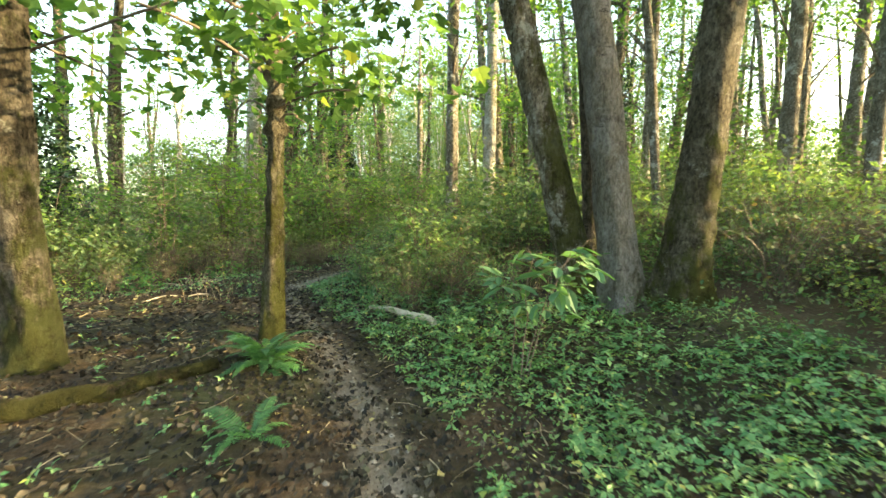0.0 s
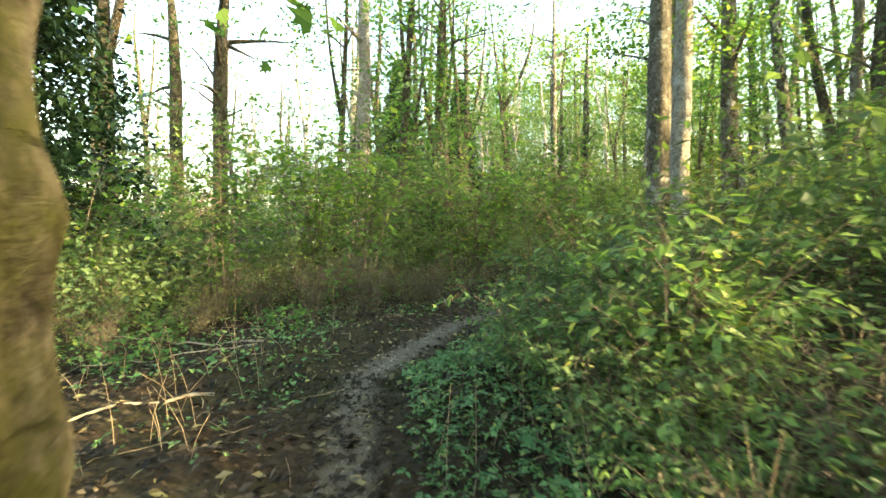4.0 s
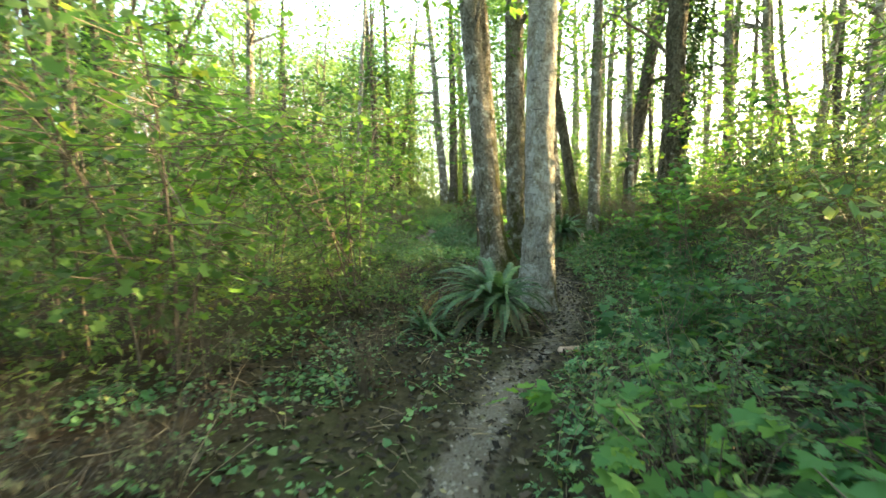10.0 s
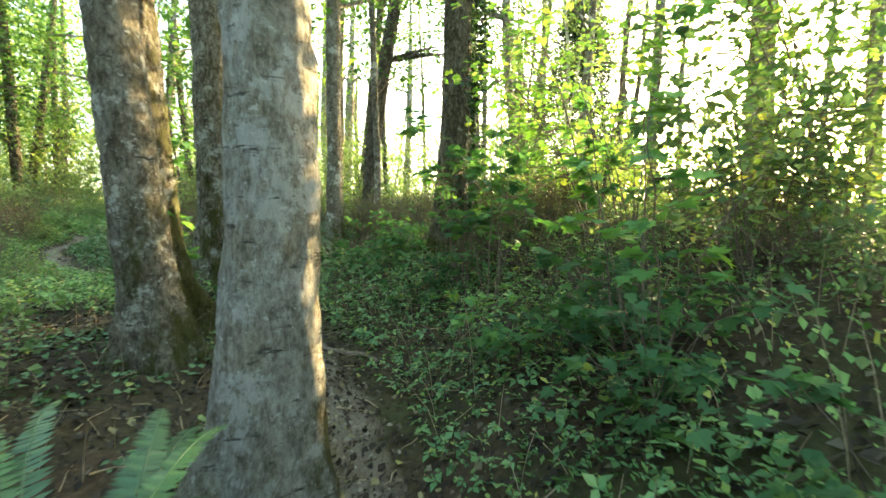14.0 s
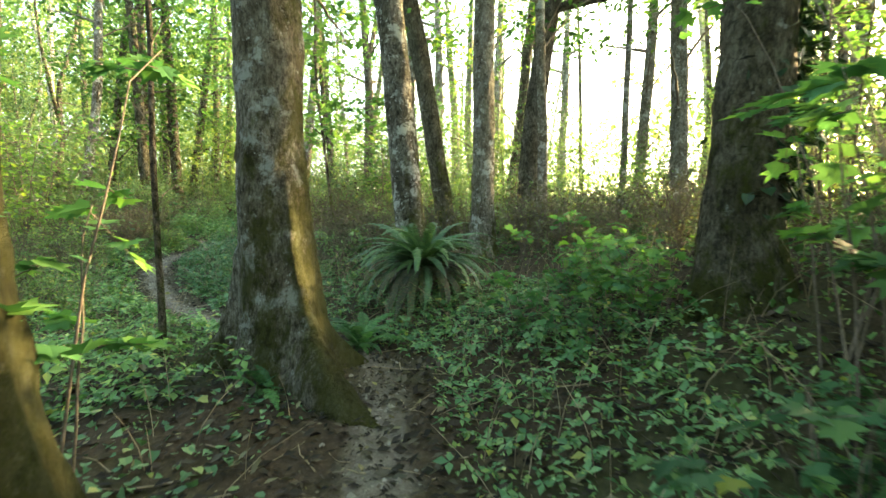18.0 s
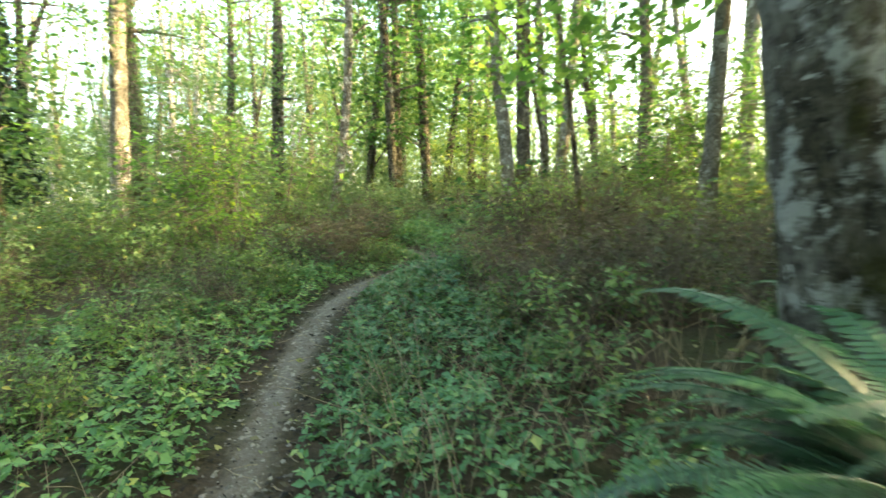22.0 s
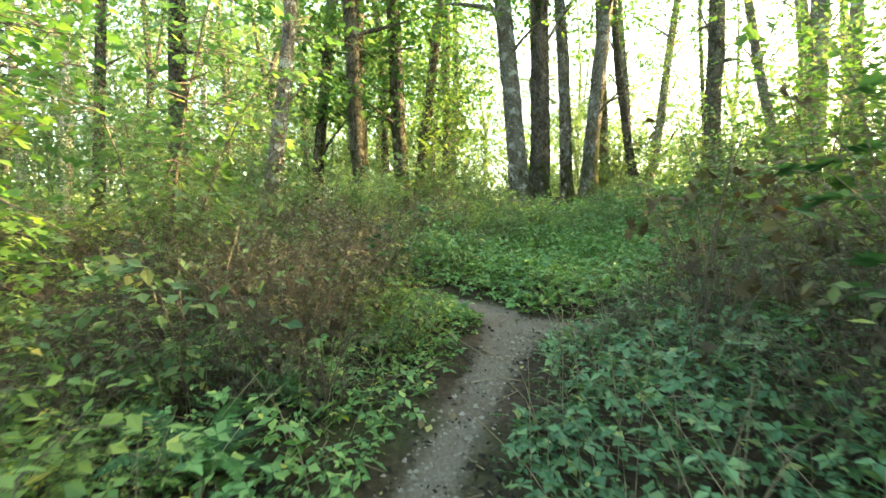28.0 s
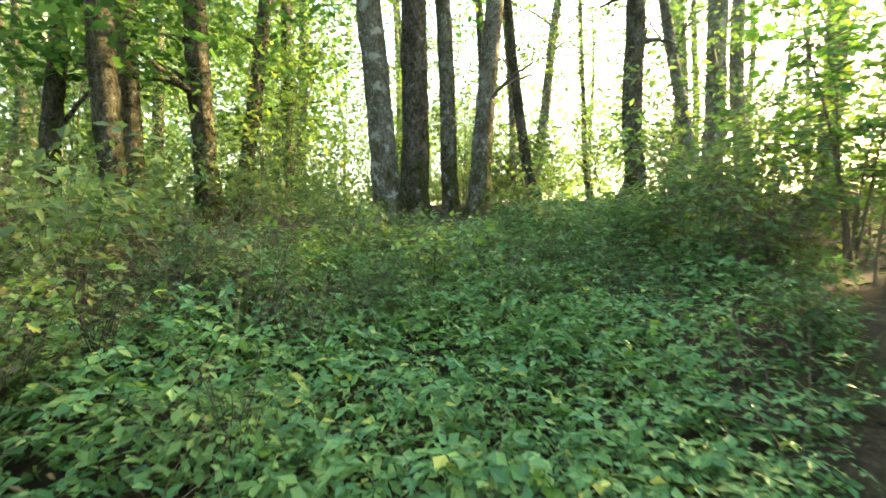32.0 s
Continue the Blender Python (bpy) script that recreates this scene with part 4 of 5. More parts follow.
def plant(kinds, x, y, scale, turn=None):
    k = kinds[rng.integers(0, len(kinds))]
    stand = pose(x, y, gz(x, y) - 0.02, rng.normal(0, 4), rng.normal(0, 4), rng.uniform(0, 360) if turn is None else turn) @ Matrix.Diagonal((*[scale] * 3, 1))
    # an open lane in the eastern brush lets the low sun reach the pale trunk by the trail
    if not (3.9 < x < 16 and abs(y - 17.5 + 0.061 * (x - 1.6)) < (0.28 if kinds is SAPLING else 0.45)):
        copy_thing(k, stand)


def thicket(kinds, y0, y1, d0, d1, n, s0, s1, clear=0.55):
    """Shrubs scattered beside the trail: d is metres right of it. None stands on a trail."""
    done = tries = 0
    while done < n and tries < n * 30:
        tries += 1
        y = rng.uniform(y0, y1)
        x = float(trail_x(y)) + rng.uniform(d0, d1)
        s = rng.uniform(s0, s1)
        if float(to_trail(x, y)) < clear * (0.5 + 0.5 * s) + 0.2 or (kinds is SPRAY and float(to_trail(x, y)) < 1.4) or (kinds is BROAD and float(to_trail(x, y)) < 1.15) or (np.hypot(TRUNKS[:, 0] - x, TRUNKS[:, 1] - y) < 0.35).any():
            continue
        plant(kinds, x, y, s)
        done += 1


# first stretch: open litter to the west, a shrub mound ahead, dark brush behind the triple alder
thicket(LEAFY, 8.0, 11.5, 1.2, 4.0, 12, 0.9, 1.25)
thicket(LEAFY, 6.6, 8.5, 1.3, 3.0, 5, 0.55, 0.8)
thicket(TWIGGY, 6.4, 8.6, 1.0, 3.6, 6, 0.5, 0.75)
thicket(LEAFY_FAR + TWIGGY, 5.5, 10, 5.0, 11, 24, 0.9, 1.5)
thicket(LEAFY + TWIGGY, 3.2, 6.5, 4.6, 7.5, 16, 0.8, 1.3)
thicket(TWIGGY + LEAFY, 2.6, 4.8, 4.0, 6.2, 8, 0.6, 1.0)
for x, y, s in ((3.9, 6.4, 0.9), (4.6, 5.6, 0.85), (5.2, 6.2, 1.0), (4.3, 4.9, 0.6), (5.3, 5.2, 0.9), (3.5, 7.4, 0.9), (6.0, 7.0, 1.1), (5.8, 4.6, 0.9), (6.6, 5.8, 1.0), (4.9, 7.2, 1.0)):
    plant(LEAFY + TWIGGY, x, y, s)
SEEDLING = [shrub_proto("tall_herb", 350, 1.0, 0.3, 4, 120, 0.12, leaf_carpet, LANCE, "upright herb with long bright green drooping leaves", "herb", 0.055, 0.5, tilt=0.35, start=0.45, stem_r=0.004, each=5)]
plant(SEEDLING, 0.64, 3.85, 1.5)
thicket(TALL_FAR, 9.5, 15, 3.0, 10, 14, 0.8, 1.2)
thicket(TALL + LEAFY, 7.0, 13, 4.0, 8.5, 12, 0.6, 0.9)
thicket(LEAFY_FAR + TALL_FAR, 8.5, 13, -8, -4.0, 12, 0.6, 0.9)
thicket(TALL_FAR + LEAFY_FAR, 9, 17, -13, -6, 26, 0.6, 0.95)
thicket(TWIGGY, 9.0, 14, -6.5, -3.0, 12, 0.6, 0.9)
thicket(LEAFY_FAR + TWIGGY, 2.0, 9.0, -12, -5.5, 18, 0.7, 1.1)
thicket(LEAFY_FAR, -6, 4, 4.0, 9, 10, 0.8, 1.2)
thicket(SAPLING, 12, 18, -11, -5.5, 5, 0.6, 0.9, 1.5)
thicket(SAPLING, 9, 17, 5, 14, 6, 0.7, 1.1, 1.5)
for x, y, s in ((-6.4, 11.4, 0.62), (-7.8, 13.4, 0.8), (-8.8, 11.0, 0.75)):
    plant(SAPLING, x, y, s)
# second: green wall close on the right, brush ahead on the left
thicket(LEAFY_NEAR, 5.6, 8.0, 1.2, 2.7, 7, 0.55, 0.85, 0.8)
thicket(LEAFY_NEAR, 7.8, 11.0, 1.5, 2.8, 12, 0.75, 0.95, 1.2)
thicket(LEAFY_NEAR + BROAD, 9.0, 13.6, 0.8, 2.6, 12, 0.5, 0.85, 0.4)
thicket(BROAD, 11.0, 14.6, 1.0, 2.4, 6, 0.5, 0.75, 0.6)
thicket(LEAFY + TALL, 10, 16, 2.4, 6.0, 12, 0.7, 1.0)
thicket(TWIGGY, 9.5, 16, -4.5, -1.4, 12, 0.4, 0.75)
for x, y, s in ((-4.0, 11.9, 0.8), (-4.5, 12.6, 0.9), (-3.8, 12.9, 0.7), (-4.8, 11.4, 0.85), (-3.5, 13.6, 0.6), (-4.3, 13.6, 0.8), (-5.2, 12.2, 1.0)):
    plant(TWIGGY, x, y, s)
thicket(BROAD, 8.0, 13.5, -4.8, -1.2, 14, 0.26, 0.42, 0.3)
plant(SPRAY, -4.9, 12.4, 0.45)
thicket(LEAFY_FAR, 12.0, 20, -6, -2.5, 12, 0.5, 0.8)
thicket(LEAFY + TWIGGY, 17, 21, -4.0, -1.6, 9, 0.35, 0.6)
thicket(LEAFY_FAR + TALL_FAR, 12, 28, -12, -5, 36, 0.7, 1.2)
thicket(SAPLING_FAR, 17, 34, -16, -6, 14, 0.8, 1.2, 1.5)
# third: the bank under the pale group
thicket(BROAD, 15.6, 19.4, 1.3, 2.6, 7, 0.5, 0.8, 0.6)
for x, y, s in ((4.5, 17.95, 0.85), (4.9, 16.6, 0.9)):
    plant(SPRAY, x, y, s)
thicket(SPRAY, 14.5, 19.0, 1.2, 2.4, 4, 0.7, 0.95, 0.7)
thicket(TWIGGY, 14, 19, 3.2, 7.5, 20, 0.6, 0.95)
thicket(LEAFY + TWIGGY, 14.5, 20, 2.6, 5.0, 9, 0.4, 0.7)
plant(BROAD, 1.35, 14.7, 0.55)
plant(BROAD, 2.0, 15.2, 0.6)
thicket(LEAFY_FAR + TWIGGY, 16, 23, 5.0, 10.0, 28, 0.8, 1.2)
thicket(LEAFY, 19, 26, -6, -2.2, 10, 0.4, 0.8)
for x, y, s in ((5.9, 21.15, 0.65), (6.2, 20.35, 0.7), (5.75, 20.45, 0.6), (6.55, 21.35, 0.75), (7.0, 21.2, 0.8), (6.5, 20.75, 0.7), (7.5, 21.6, 0.6)):
    plant(BROAD, x, y, s)
for x, y, s in ((5.8, 19.1, 0.85), (6.1, 18.4, 0.8)):
    plant(SPRAY, x, y, s)
for x, y, s in ((8.2, 22.0, 0.7), (8.6, 21.3, 0.9), (7.9, 20.9, 0.8), (9.2, 22.4, 0.9), (9.0, 20.4, 1.0), (8.0, 19.9, 0.9), (9.8, 21.4, 1.0), (7.6, 19.2, 0.9), (8.6, 18.8, 1.0)):
    plant(TWIGGY, x, y, s)
for x, y, s in ((5.3, 33.3, 0.6), (5.1, 32.85, 0.55), (5.4, 33.55, 0.5), (5.05, 33.15, 0.55), (5.2, 33.95, 0.5), (4.9, 33.7, 0.55)):
    plant(LEAFY, x, y, s)
thicket(TWIGGY, 22.5, 28, 3.9, 7.5, 30, 0.8, 1.2)
thicket(LEAFY_FAR + TALL_FAR, 24, 33, 6.5, 12, 22, 0.7, 1.1)
# fourth: brush on the right, low green on the left
thicket(TWIGGY, 26.6, 31, 2.3, 4.4, 26, 0.85, 1.25, 0.85)
thicket(LEAFY, 25.5, 31, 1.9, 3.6, 6, 0.6, 0.85, 0.85)
thicket(TWIGGY, 25, 30, -4.5, -1.4, 7, 0.35, 0.6)
thicket(LEAFY, 24.5, 30, -4.5, -1.3, 6, 0.35, 0.6)
thicket(LEAFY_NEAR, 22.8, 33, -2.4, -0.8, 13, 0.28, 0.45, 0.3)
thicket(LEAFY_NEAR, 23.5, 33, 0.8, 2.2, 10, 0.28, 0.42, 0.3)
thicket(BROAD, 23.5, 31, -2.6, -1.0, 7, 0.3, 0.45, 0.3)
thicket(TWIGGY + LEAFY, 30, 33, -4.0, -1.5, 10, 0.7, 1.1)
thicket(TALL, 28, 34, -7.5, -4.0, 8, 0.6, 0.85)
thicket(LEAFY_FAR, 23, 34, -9, -4, 18, 0.45, 0.75)
thicket(TALL_FAR + TWIGGY, 30, 40, -9, -2.4, 34, 0.6, 0.95)
thicket(LEAFY_FAR + TWIGGY, 29, 33, 2.6, 6, 12, 0.8, 1.1)
thicket(LEAFY + TWIGGY, 35.5, 41, -2.5, 0.5, 12, 0.6, 1.0)
thicket(LEAFY_FAR, 37, 46, -1.5, 6, 26, 0.6, 1.0)
thicket(TALL_FAR + LEAFY_FAR, 41, 54, -10, 10, 40, 0.8, 1.25)
thicket(TALL_FAR + TWIGGY, 33, 41, 7.0, 13, 18, 0.8, 1.2)
thicket(SAPLING_FAR, 42, 60, -18, 4, 14, 0.8, 1.3, 1.5)
thicket(SAPLING_FAR, 42, 58, 5, 18, 10, 0.7, 1.1, 1.5)
thicket(SAPLING_FAR, 22, 36, 9, 18, 6, 0.6, 0.9, 1.5)
plant(SPRAY, 2.75, 20.9, 0.9)
# vine maples near x 13 are added to shade the mound; tall shrubs help
for kinds, x, y, s in ((WITHERED, 6.75, 31.6, 0.95), (TWIGGY, 7.7, 32.1, 0.75), (SAPLING, 12.5, 33.8, 0.9), (SAPLING, 14.0, 34.6, 1.0), (SAPLING, 13.0, 35.3, 0.9), (TALL, 13.5, 36.3, 1.3), (TALL, 12.5, 37.0, 1.2), (TALL, 14.5, 37.5, 1.4), (TALL, 11.6, 35.9, 0.9), (TWIGGY, 7.6, 31.2, 1.1), (TWIGGY, 7.0, 32.6, 0.6), (TWIGGY, 7.5, 32.9, 0.7), (TWIGGY, 7.8, 32.5, 1.2), (SPRAY, 6.9, 30.4, 0.8), (TWIGGY, 6.7, 30.6, 0.8),
                       (SAPLING, 1.9, 33.6, 0.75), (SAPLING, 2.6, 36.4, 0.85), (SAPLING, 0.6, 35.0, 0.9), (TWIGGY, 7.2, 29.8, 1.5), (TWIGGY, 7.8, 30.4, 1.6), (TWIGGY, 7.0, 30.4, 1.4), (TWIGGY, 7.6, 29.2, 1.5), (TWIGGY, 8.4, 29.8, 1.6), (TALL, 8.6, 31.0, 0.9), (SAPLING, -4.6, 30.0, 0.7),
                       (SAPLING, -0.6, 20.0, 0.85), (SAPLING, -1.9, 21.0, 0.9), (SAPLING, 6.5, 17.5, 0.8), (SAPLING, 8.6, 19.6, 0.8),
                       (SAPLING, -6.9, 15.5, 0.85), (SAPLING, -5.0, 13.8, 0.8), (SAPLING, -3.2, 16.4, 0.8), (SAPLING, -0.9, 18.2, 0.75), (TWIGGY, -3.4, 12.3, 0.6), (TWIGGY, -3.25, 13.1, 0.7), (TWIGGY, -2.95, 14.1, 0.6), (SAPLING, 2.4, 32.4, 0.7)):
    plant(kinds, x, y, s)
plant(SPRAY, 5.35, 33.95, 0.5)
plant(TWIGGY, 4.7, 33.4, 1.0)
for kinds, x, y, s in ((LEAFY_NEAR, 2.75, 26.1, 0.7), (TWIGGY, 2.4, 26.5, 0.8), (LEAFY_NEAR, 2.5, 27.9, 0.7), (TWIGGY, 2.3, 28.4, 0.9)):
    plant(kinds, x, y, s)
thicket(LEAFY + TWIGGY, 29.0, 34.2, -2.4, -0.9, 12, 0.55, 0.85, 0.5)
thicket(TALL, 29.5, 33.0, 2.2, 3.6, 5, 0.6, 0.85, 0.8)
for x, y, s in ((4.7, 35.0, 0.8), (4.0, 35.5, 0.9), (4.9, 36.4, 0.8), (3.2, 36.3, 1.0), (3.9, 37.2, 0.9), (2.6, 37.3, 1.0), (5.6, 36.6, 0.6), (2.6, 38.4, 1.0), (1.6, 37.4, 1.0)):
    plant(LEAFY + TWIGGY, x, y, s)
thicket(LEAFY, 35.5, 41, -1.8, 4, 14, 0.45, 0.7)
for kinds, x, y, s in ((LEAFY, 7.1, 37.6, 0.8), (LEAFY, 7.6, 38.2, 0.9), (LEAFY, 6.7, 38.4, 0.9), (LEAFY, 8.0, 37.5, 0.6), (TWIGGY, 5.4, 35.8, 1.0), (TWIGGY, 5.1, 36.4, 1.2), (LEAFY, 5.6, 36.5, 0.8), (TWIGGY, 6.0, 36.9, 0.8), (LEAFY, 5.4, 37.4, 0.9), (TWIGGY, 11.8, 35.6, 1.2), (TWIGGY, 12.6, 36.0, 1.3), (LEAFY_FAR, 13.3, 36.5, 1.2)):
    plant(kinds, x, y, s)
for x, y, s in ((5.15, 34.0, 1.05), (4.95, 34.5, 1.2), (5.3, 34.75, 0.9), (4.9, 33.7, 1.0), (5.0, 35.2, 1.1), (4.5, 33.0, 0.9), (4.2, 32.8, 1.0), (4.75, 33.5, 0.6), (4.5, 34.0, 0.9), (4.1, 34.3, 1.1), (4.3, 33.6, 1.0), (3.6, 34.6, 1.1), (3.7, 33.7, 1.1), (5.0, 34.05, 0.6), (3.0, 34.3, 1.2), (5.3, 36.0, 0.8), (4.6, 35.4, 0.9), (5.1, 37.2, 1.0), (4.4, 38.0, 1.1), (5.0, 39.3, 1.2)):
    plant(TWIGGY, x, y, s)
for x, y, s in ((5.0, 38.2, 1.1), (5.8, 39.2, 1.0), (4.0, 39.5, 1.2), (5.6, 41.0, 1.1), (4.4, 41.2, 1.2), (6.4, 41.4, 1.0), (3.2, 40.2, 1.2)):
    plant(LEAFY_FAR, x, y, s)
for x, y, s in ((9.6, 33.2, 0.8), (10.6, 33.1, 0.9), (10.2, 34.7, 0.7), (11.6, 33.6, 1.0), (12.2, 32.3, 1.0), (8.8, 32.6, 0.7)):
    plant(LEAFY + TWIGGY, x, y, s)


# ---- ferns ----
def frond_mesh(name, seed, rise, fall, mat, broad=1.0, step_over=1):
    """One fern frond of unit length: a rib that rises and arches over, with tapering leaflets on both sides."""
    r = np.random.default_rng(seed)
    t = np.linspace(0, 1, 56)
    ang = rise + (fall - rise) * t ** 1.3
    step = np.diff(t, prepend=0)
    rib = np.column_stack([np.zeros(56), np.cumsum(np.cos(ang) * step), np.cumsum(np.sin(ang) * step)])
    v0, f0 = tube(rib, np.linspace(0.005, 0.0015, 56), 4)
    tri = np.vstack([f0[:, [0, 1, 2]], f0[:, [0, 2, 3]]])
    vs, fs, o = [v0], [tri], len(v0)
    for i in range(5, 56, step_over):
        w = broad * 0.088 * math.sin(math.pi * min(1.0, 0.12 + 0.9 * t[i])) ** 0.7 * (1 - t[i] * 0.35) + 0.012
        along = np.array([0, math.cos(ang[i]), math.sin(ang[i])])
        up = np.array([0, -math.sin(ang[i]), math.cos(ang[i])])
        for side in (-1, 1):
            out = np.array([side, 0, 0]) * 0.94 + along * 0.3 - up * r.uniform(0.02, 0.3)
            base, half = rib[i], 0.0078 * step_over
            vs.append(np.array([base - along * half * 0.6, base + along * half * 1.2, base + out * w * 0.6 + along * half * 0.9, base + out * w, base + out * w * 0.55 - along * half]))
            fs.append(np.array([[0, 4, 2], [0, 2, 1], [4, 3, 2]]) + o)
            o += 5
    return raw_mesh(name, np.vstack(vs), np.vstack(fs), mat, False)


FRONDS = {m: [frond_mesh("frond", 400 + k, radians(a), radians(b), mat, broad, over) for k, (a, b) in enumerate([(64, -20), (48, -38), (32, -52), (8, -75)])] for m, mat, broad, over in (("deep", fern_green, 0.74, 1), ("fresh", fern_light, 1.75, 2), ("old", fern_old, 0.74, 1))}


def fern(x, y, count, length, tone, label, drop=0.0, rise=0.0, trodden=None):
    top = thing("sword_fern", x, y, label, "fern", group="ferns")
    r = np.random.default_rng(int(abs(x) * 50 + abs(y) * 70))
    top.location[2] += rise
    for k in range(count):
        pick = min(3, int(4 * ((k + 0.5) / count) ** (1.15 - drop)))
        fr = part("frond", FRONDS["old" if pick == 3 and tone == "deep" and k % 5 else tone][pick], top)
        s = length * r.uniform(0.62, 1.14)
        fr.scale = (s * r.uniform(0.9, 1.15), s, s)
        fr.rotation_euler = (r.normal(0, 0.1), r.normal(0, 0.15), k * 2.4 + r.normal(0, 0.25))
        if trodden is not None:                          # fronds on the trail's side are worn short
            fr.scale = [c * (1 - 0.45 * max(0.0, math.cos(fr.rotation_euler[2] - trodden)) ** 2) for c in fr.scale]
        fr.location = (0.03 * math.cos(k), 0.03 * math.sin(k), 0.02)


fern(-1.6, 4.35, 40, 0.56, "fresh", "fresh green fern at the foot of a thin maple")
fern(-1.2, 3.0, 9, 0.5, "fresh", "small bright fern sprouting from leaf litter")
fern(0.38, 16.62, 140, 1.02, "deep", "large arching sword fern crowding the trail", 0.1, 0.32, radians(-150))
fern(-0.5, 16.8, 26, 0.65, "deep", "sword fern beside a larger one", 0.2)
fern(6.4, 23.38, 150, 1.08, "deep", "great sword fern with hanging old fronds at a tree's foot", 0.35, 0.5)
fern(5.1, 22.65, 26, 0.6, "fresh", "small fresh fern between roots and trail")
fern(3.9, 21.85, 8, 0.35, "fresh", "little fern tucked against mossy roots")
fern(4.25, 32.35, 16, 0.5, "fresh", "pale fern among trailside herbs")
fern(3.9, 31.6, 14, 0.55, "fresh", "pale fern among trailside herbs")
fern(-0.2, 19.5, 12, 0.6, "deep", "sword fern in the undergrowth")
fern(8.2, 26.0, 14, 0.7, "deep", "sword fern on the bank")
fern(3.4, 20.0 - 2.6, 10, 0.5, "deep", "sword fern under shrubs on the bank")


# ---- fallen wood ----
def fallen(name, a, b, r0, r1, mat, label, lift=0.0, sag=0.0, seed=1, category="fallen branch", twigs=0):
    ra = np.random.default_rng(seed)
    n = 14
    t = np.linspace(0, 1, n)
    xy = np.outer(1 - t, a) + np.outer(t, b) + ra.normal(0, 0.012, (n, 2))
    rad = r0 + (r1 - r0) * t
    z = ground(xy[:, 0], xy[:, 1]) + rad * 0.7 + lift * t + sag * np.sin(np.pi * t)
    mid = n // 2
    o = np.array([xy[mid, 0], xy[mid, 1], z[mid]])
    pts = np.column_stack([xy, z]) - o
    v, f = tube(pts, rad, 12 if r0 > 0.03 else 6, 0.05, seed)
    ob = part(name, raw_mesh(name, v, f, mat))
    ob.location = o
    for k in range(twigs):
        i = ra.integers(3, n - 2)
        w = np.array([ra.normal(0, 0.25), ra.normal(0, 0.25), ra.uniform(0.02, 0.2)])
        s = np.linspace(0, 1, 5)[:, None]
        v, f = tube(pts[i] + s * w, np.linspace(rad[i] * 0.6, 0.002, 5), 4, 0, seed)
        part("twig", raw_mesh("twig", v, f, mat), ob)
    tagged(ob, label, category)


fallen("fallen_log", (-3.6, 3.0), (-2.0, 4.3), 0.1, 0.06, moss_wood, "rotting mossy log half sunk in leaf litter", category="log")
fallen("pale_log", (-1.0, 6.7), (-0.08, 5.35), 0.034, 0.044, pale_wood, "bare pale log lying beside the trail", 0.1, 0.03, category="log", seed=5)
fallen("fallen_branch", (-4.45, 9.75), (-7.0, 9.9), 0.014, 0.008, dead_wood, "long bare grey branch on dark litter", 0.05, 0.02, 6, twigs=2)
fallen("fallen_branch", (-4.5, 9.6), (-6.4, 9.0), 0.012, 0.006, dead_wood, "long bare grey branch on dark litter", 0.0, 0.02, 7, twigs=2)
fallen("fallen_branch", (-3.9, 8.2), (-4.6, 7.4), 0.016, 0.01, dead_wood, "short broken branch in low leaves", 0.03, 0, 8)
fallen("fallen_branch", (-2.95, 12.6), (-3.9, 14.9), 0.016, 0.01, dead_wood, "bare branch lying in low brush", 0.08, 0.05, 9, twigs=3)
fallen("fallen_branch", (-5.2, 13.3), (-4.2, 12.6), 0.01, 0.006, dead_wood, "crooked dead branch in brush", 0.3, 0, 10, twigs=3)
fallen("fallen_branch", (6.6, 22.8), (6.9, 21.7), 0.028, 0.02, dead_wood, "pale dead branch beside a fern", 0.03, 0, 11)
fallen("fallen_branch", (6.85, 21.6), (6.8, 21.0), 0.022, 0.016, dead_wood, "pale dead branch beside a fern", 0.03, 0, 19)
fallen("fallen_branch", (5.0, 6.0), (6.5, 4.6), 0.03, 0.02, dead_wood, "dead branch in shade on the litter", 0.0, 0, 12)
fallen("tree_root", (3.3, 19.5), (3.45, 18.5), 0.03, 0.02, twig_bark, "bare root crossing the trail", -0.02, 0.01, 13, "root")
fallen("tree_root", (3.1, 19.7), (3.9, 19.4), 0.025, 0.015, twig_bark, "bare root crossing the trail", -0.02, 0.01, 14, "root")
fallen("root_stub", (0.56, 15.58), (0.72, 15.5), 0.045, 0.032, stub_wood, "pale pinkish broken root stub at the trail's edge", 0.02, 0.0, 21, "root")
fallen("leaning_stick", (6.1, 30.2), (6.0, 30.0), 0.008, 0.006, dead_wood, "pale stick leaning in brush", 0.75, 0, 15)
fallen("leaning_stick", (6.9, 29.9), (6.7, 29.8), 0.009, 0.006, dead_wood, "pale stick leaning in brush", 0.95, 0, 16)
fallen("leaning_stick", (5.9, 29.0), (6.7, 28.6), 0.007, 0.004, twig_bark, "brown stick leaning in brush", 0.6, 0, 17, twigs=2)
fallen("leaning_stick", (5.9, 27.4), (6.8, 27.8), 0.007, 0.004, twig_bark, "brown stick leaning in brush", 0.6, 0, 18, twigs=3)


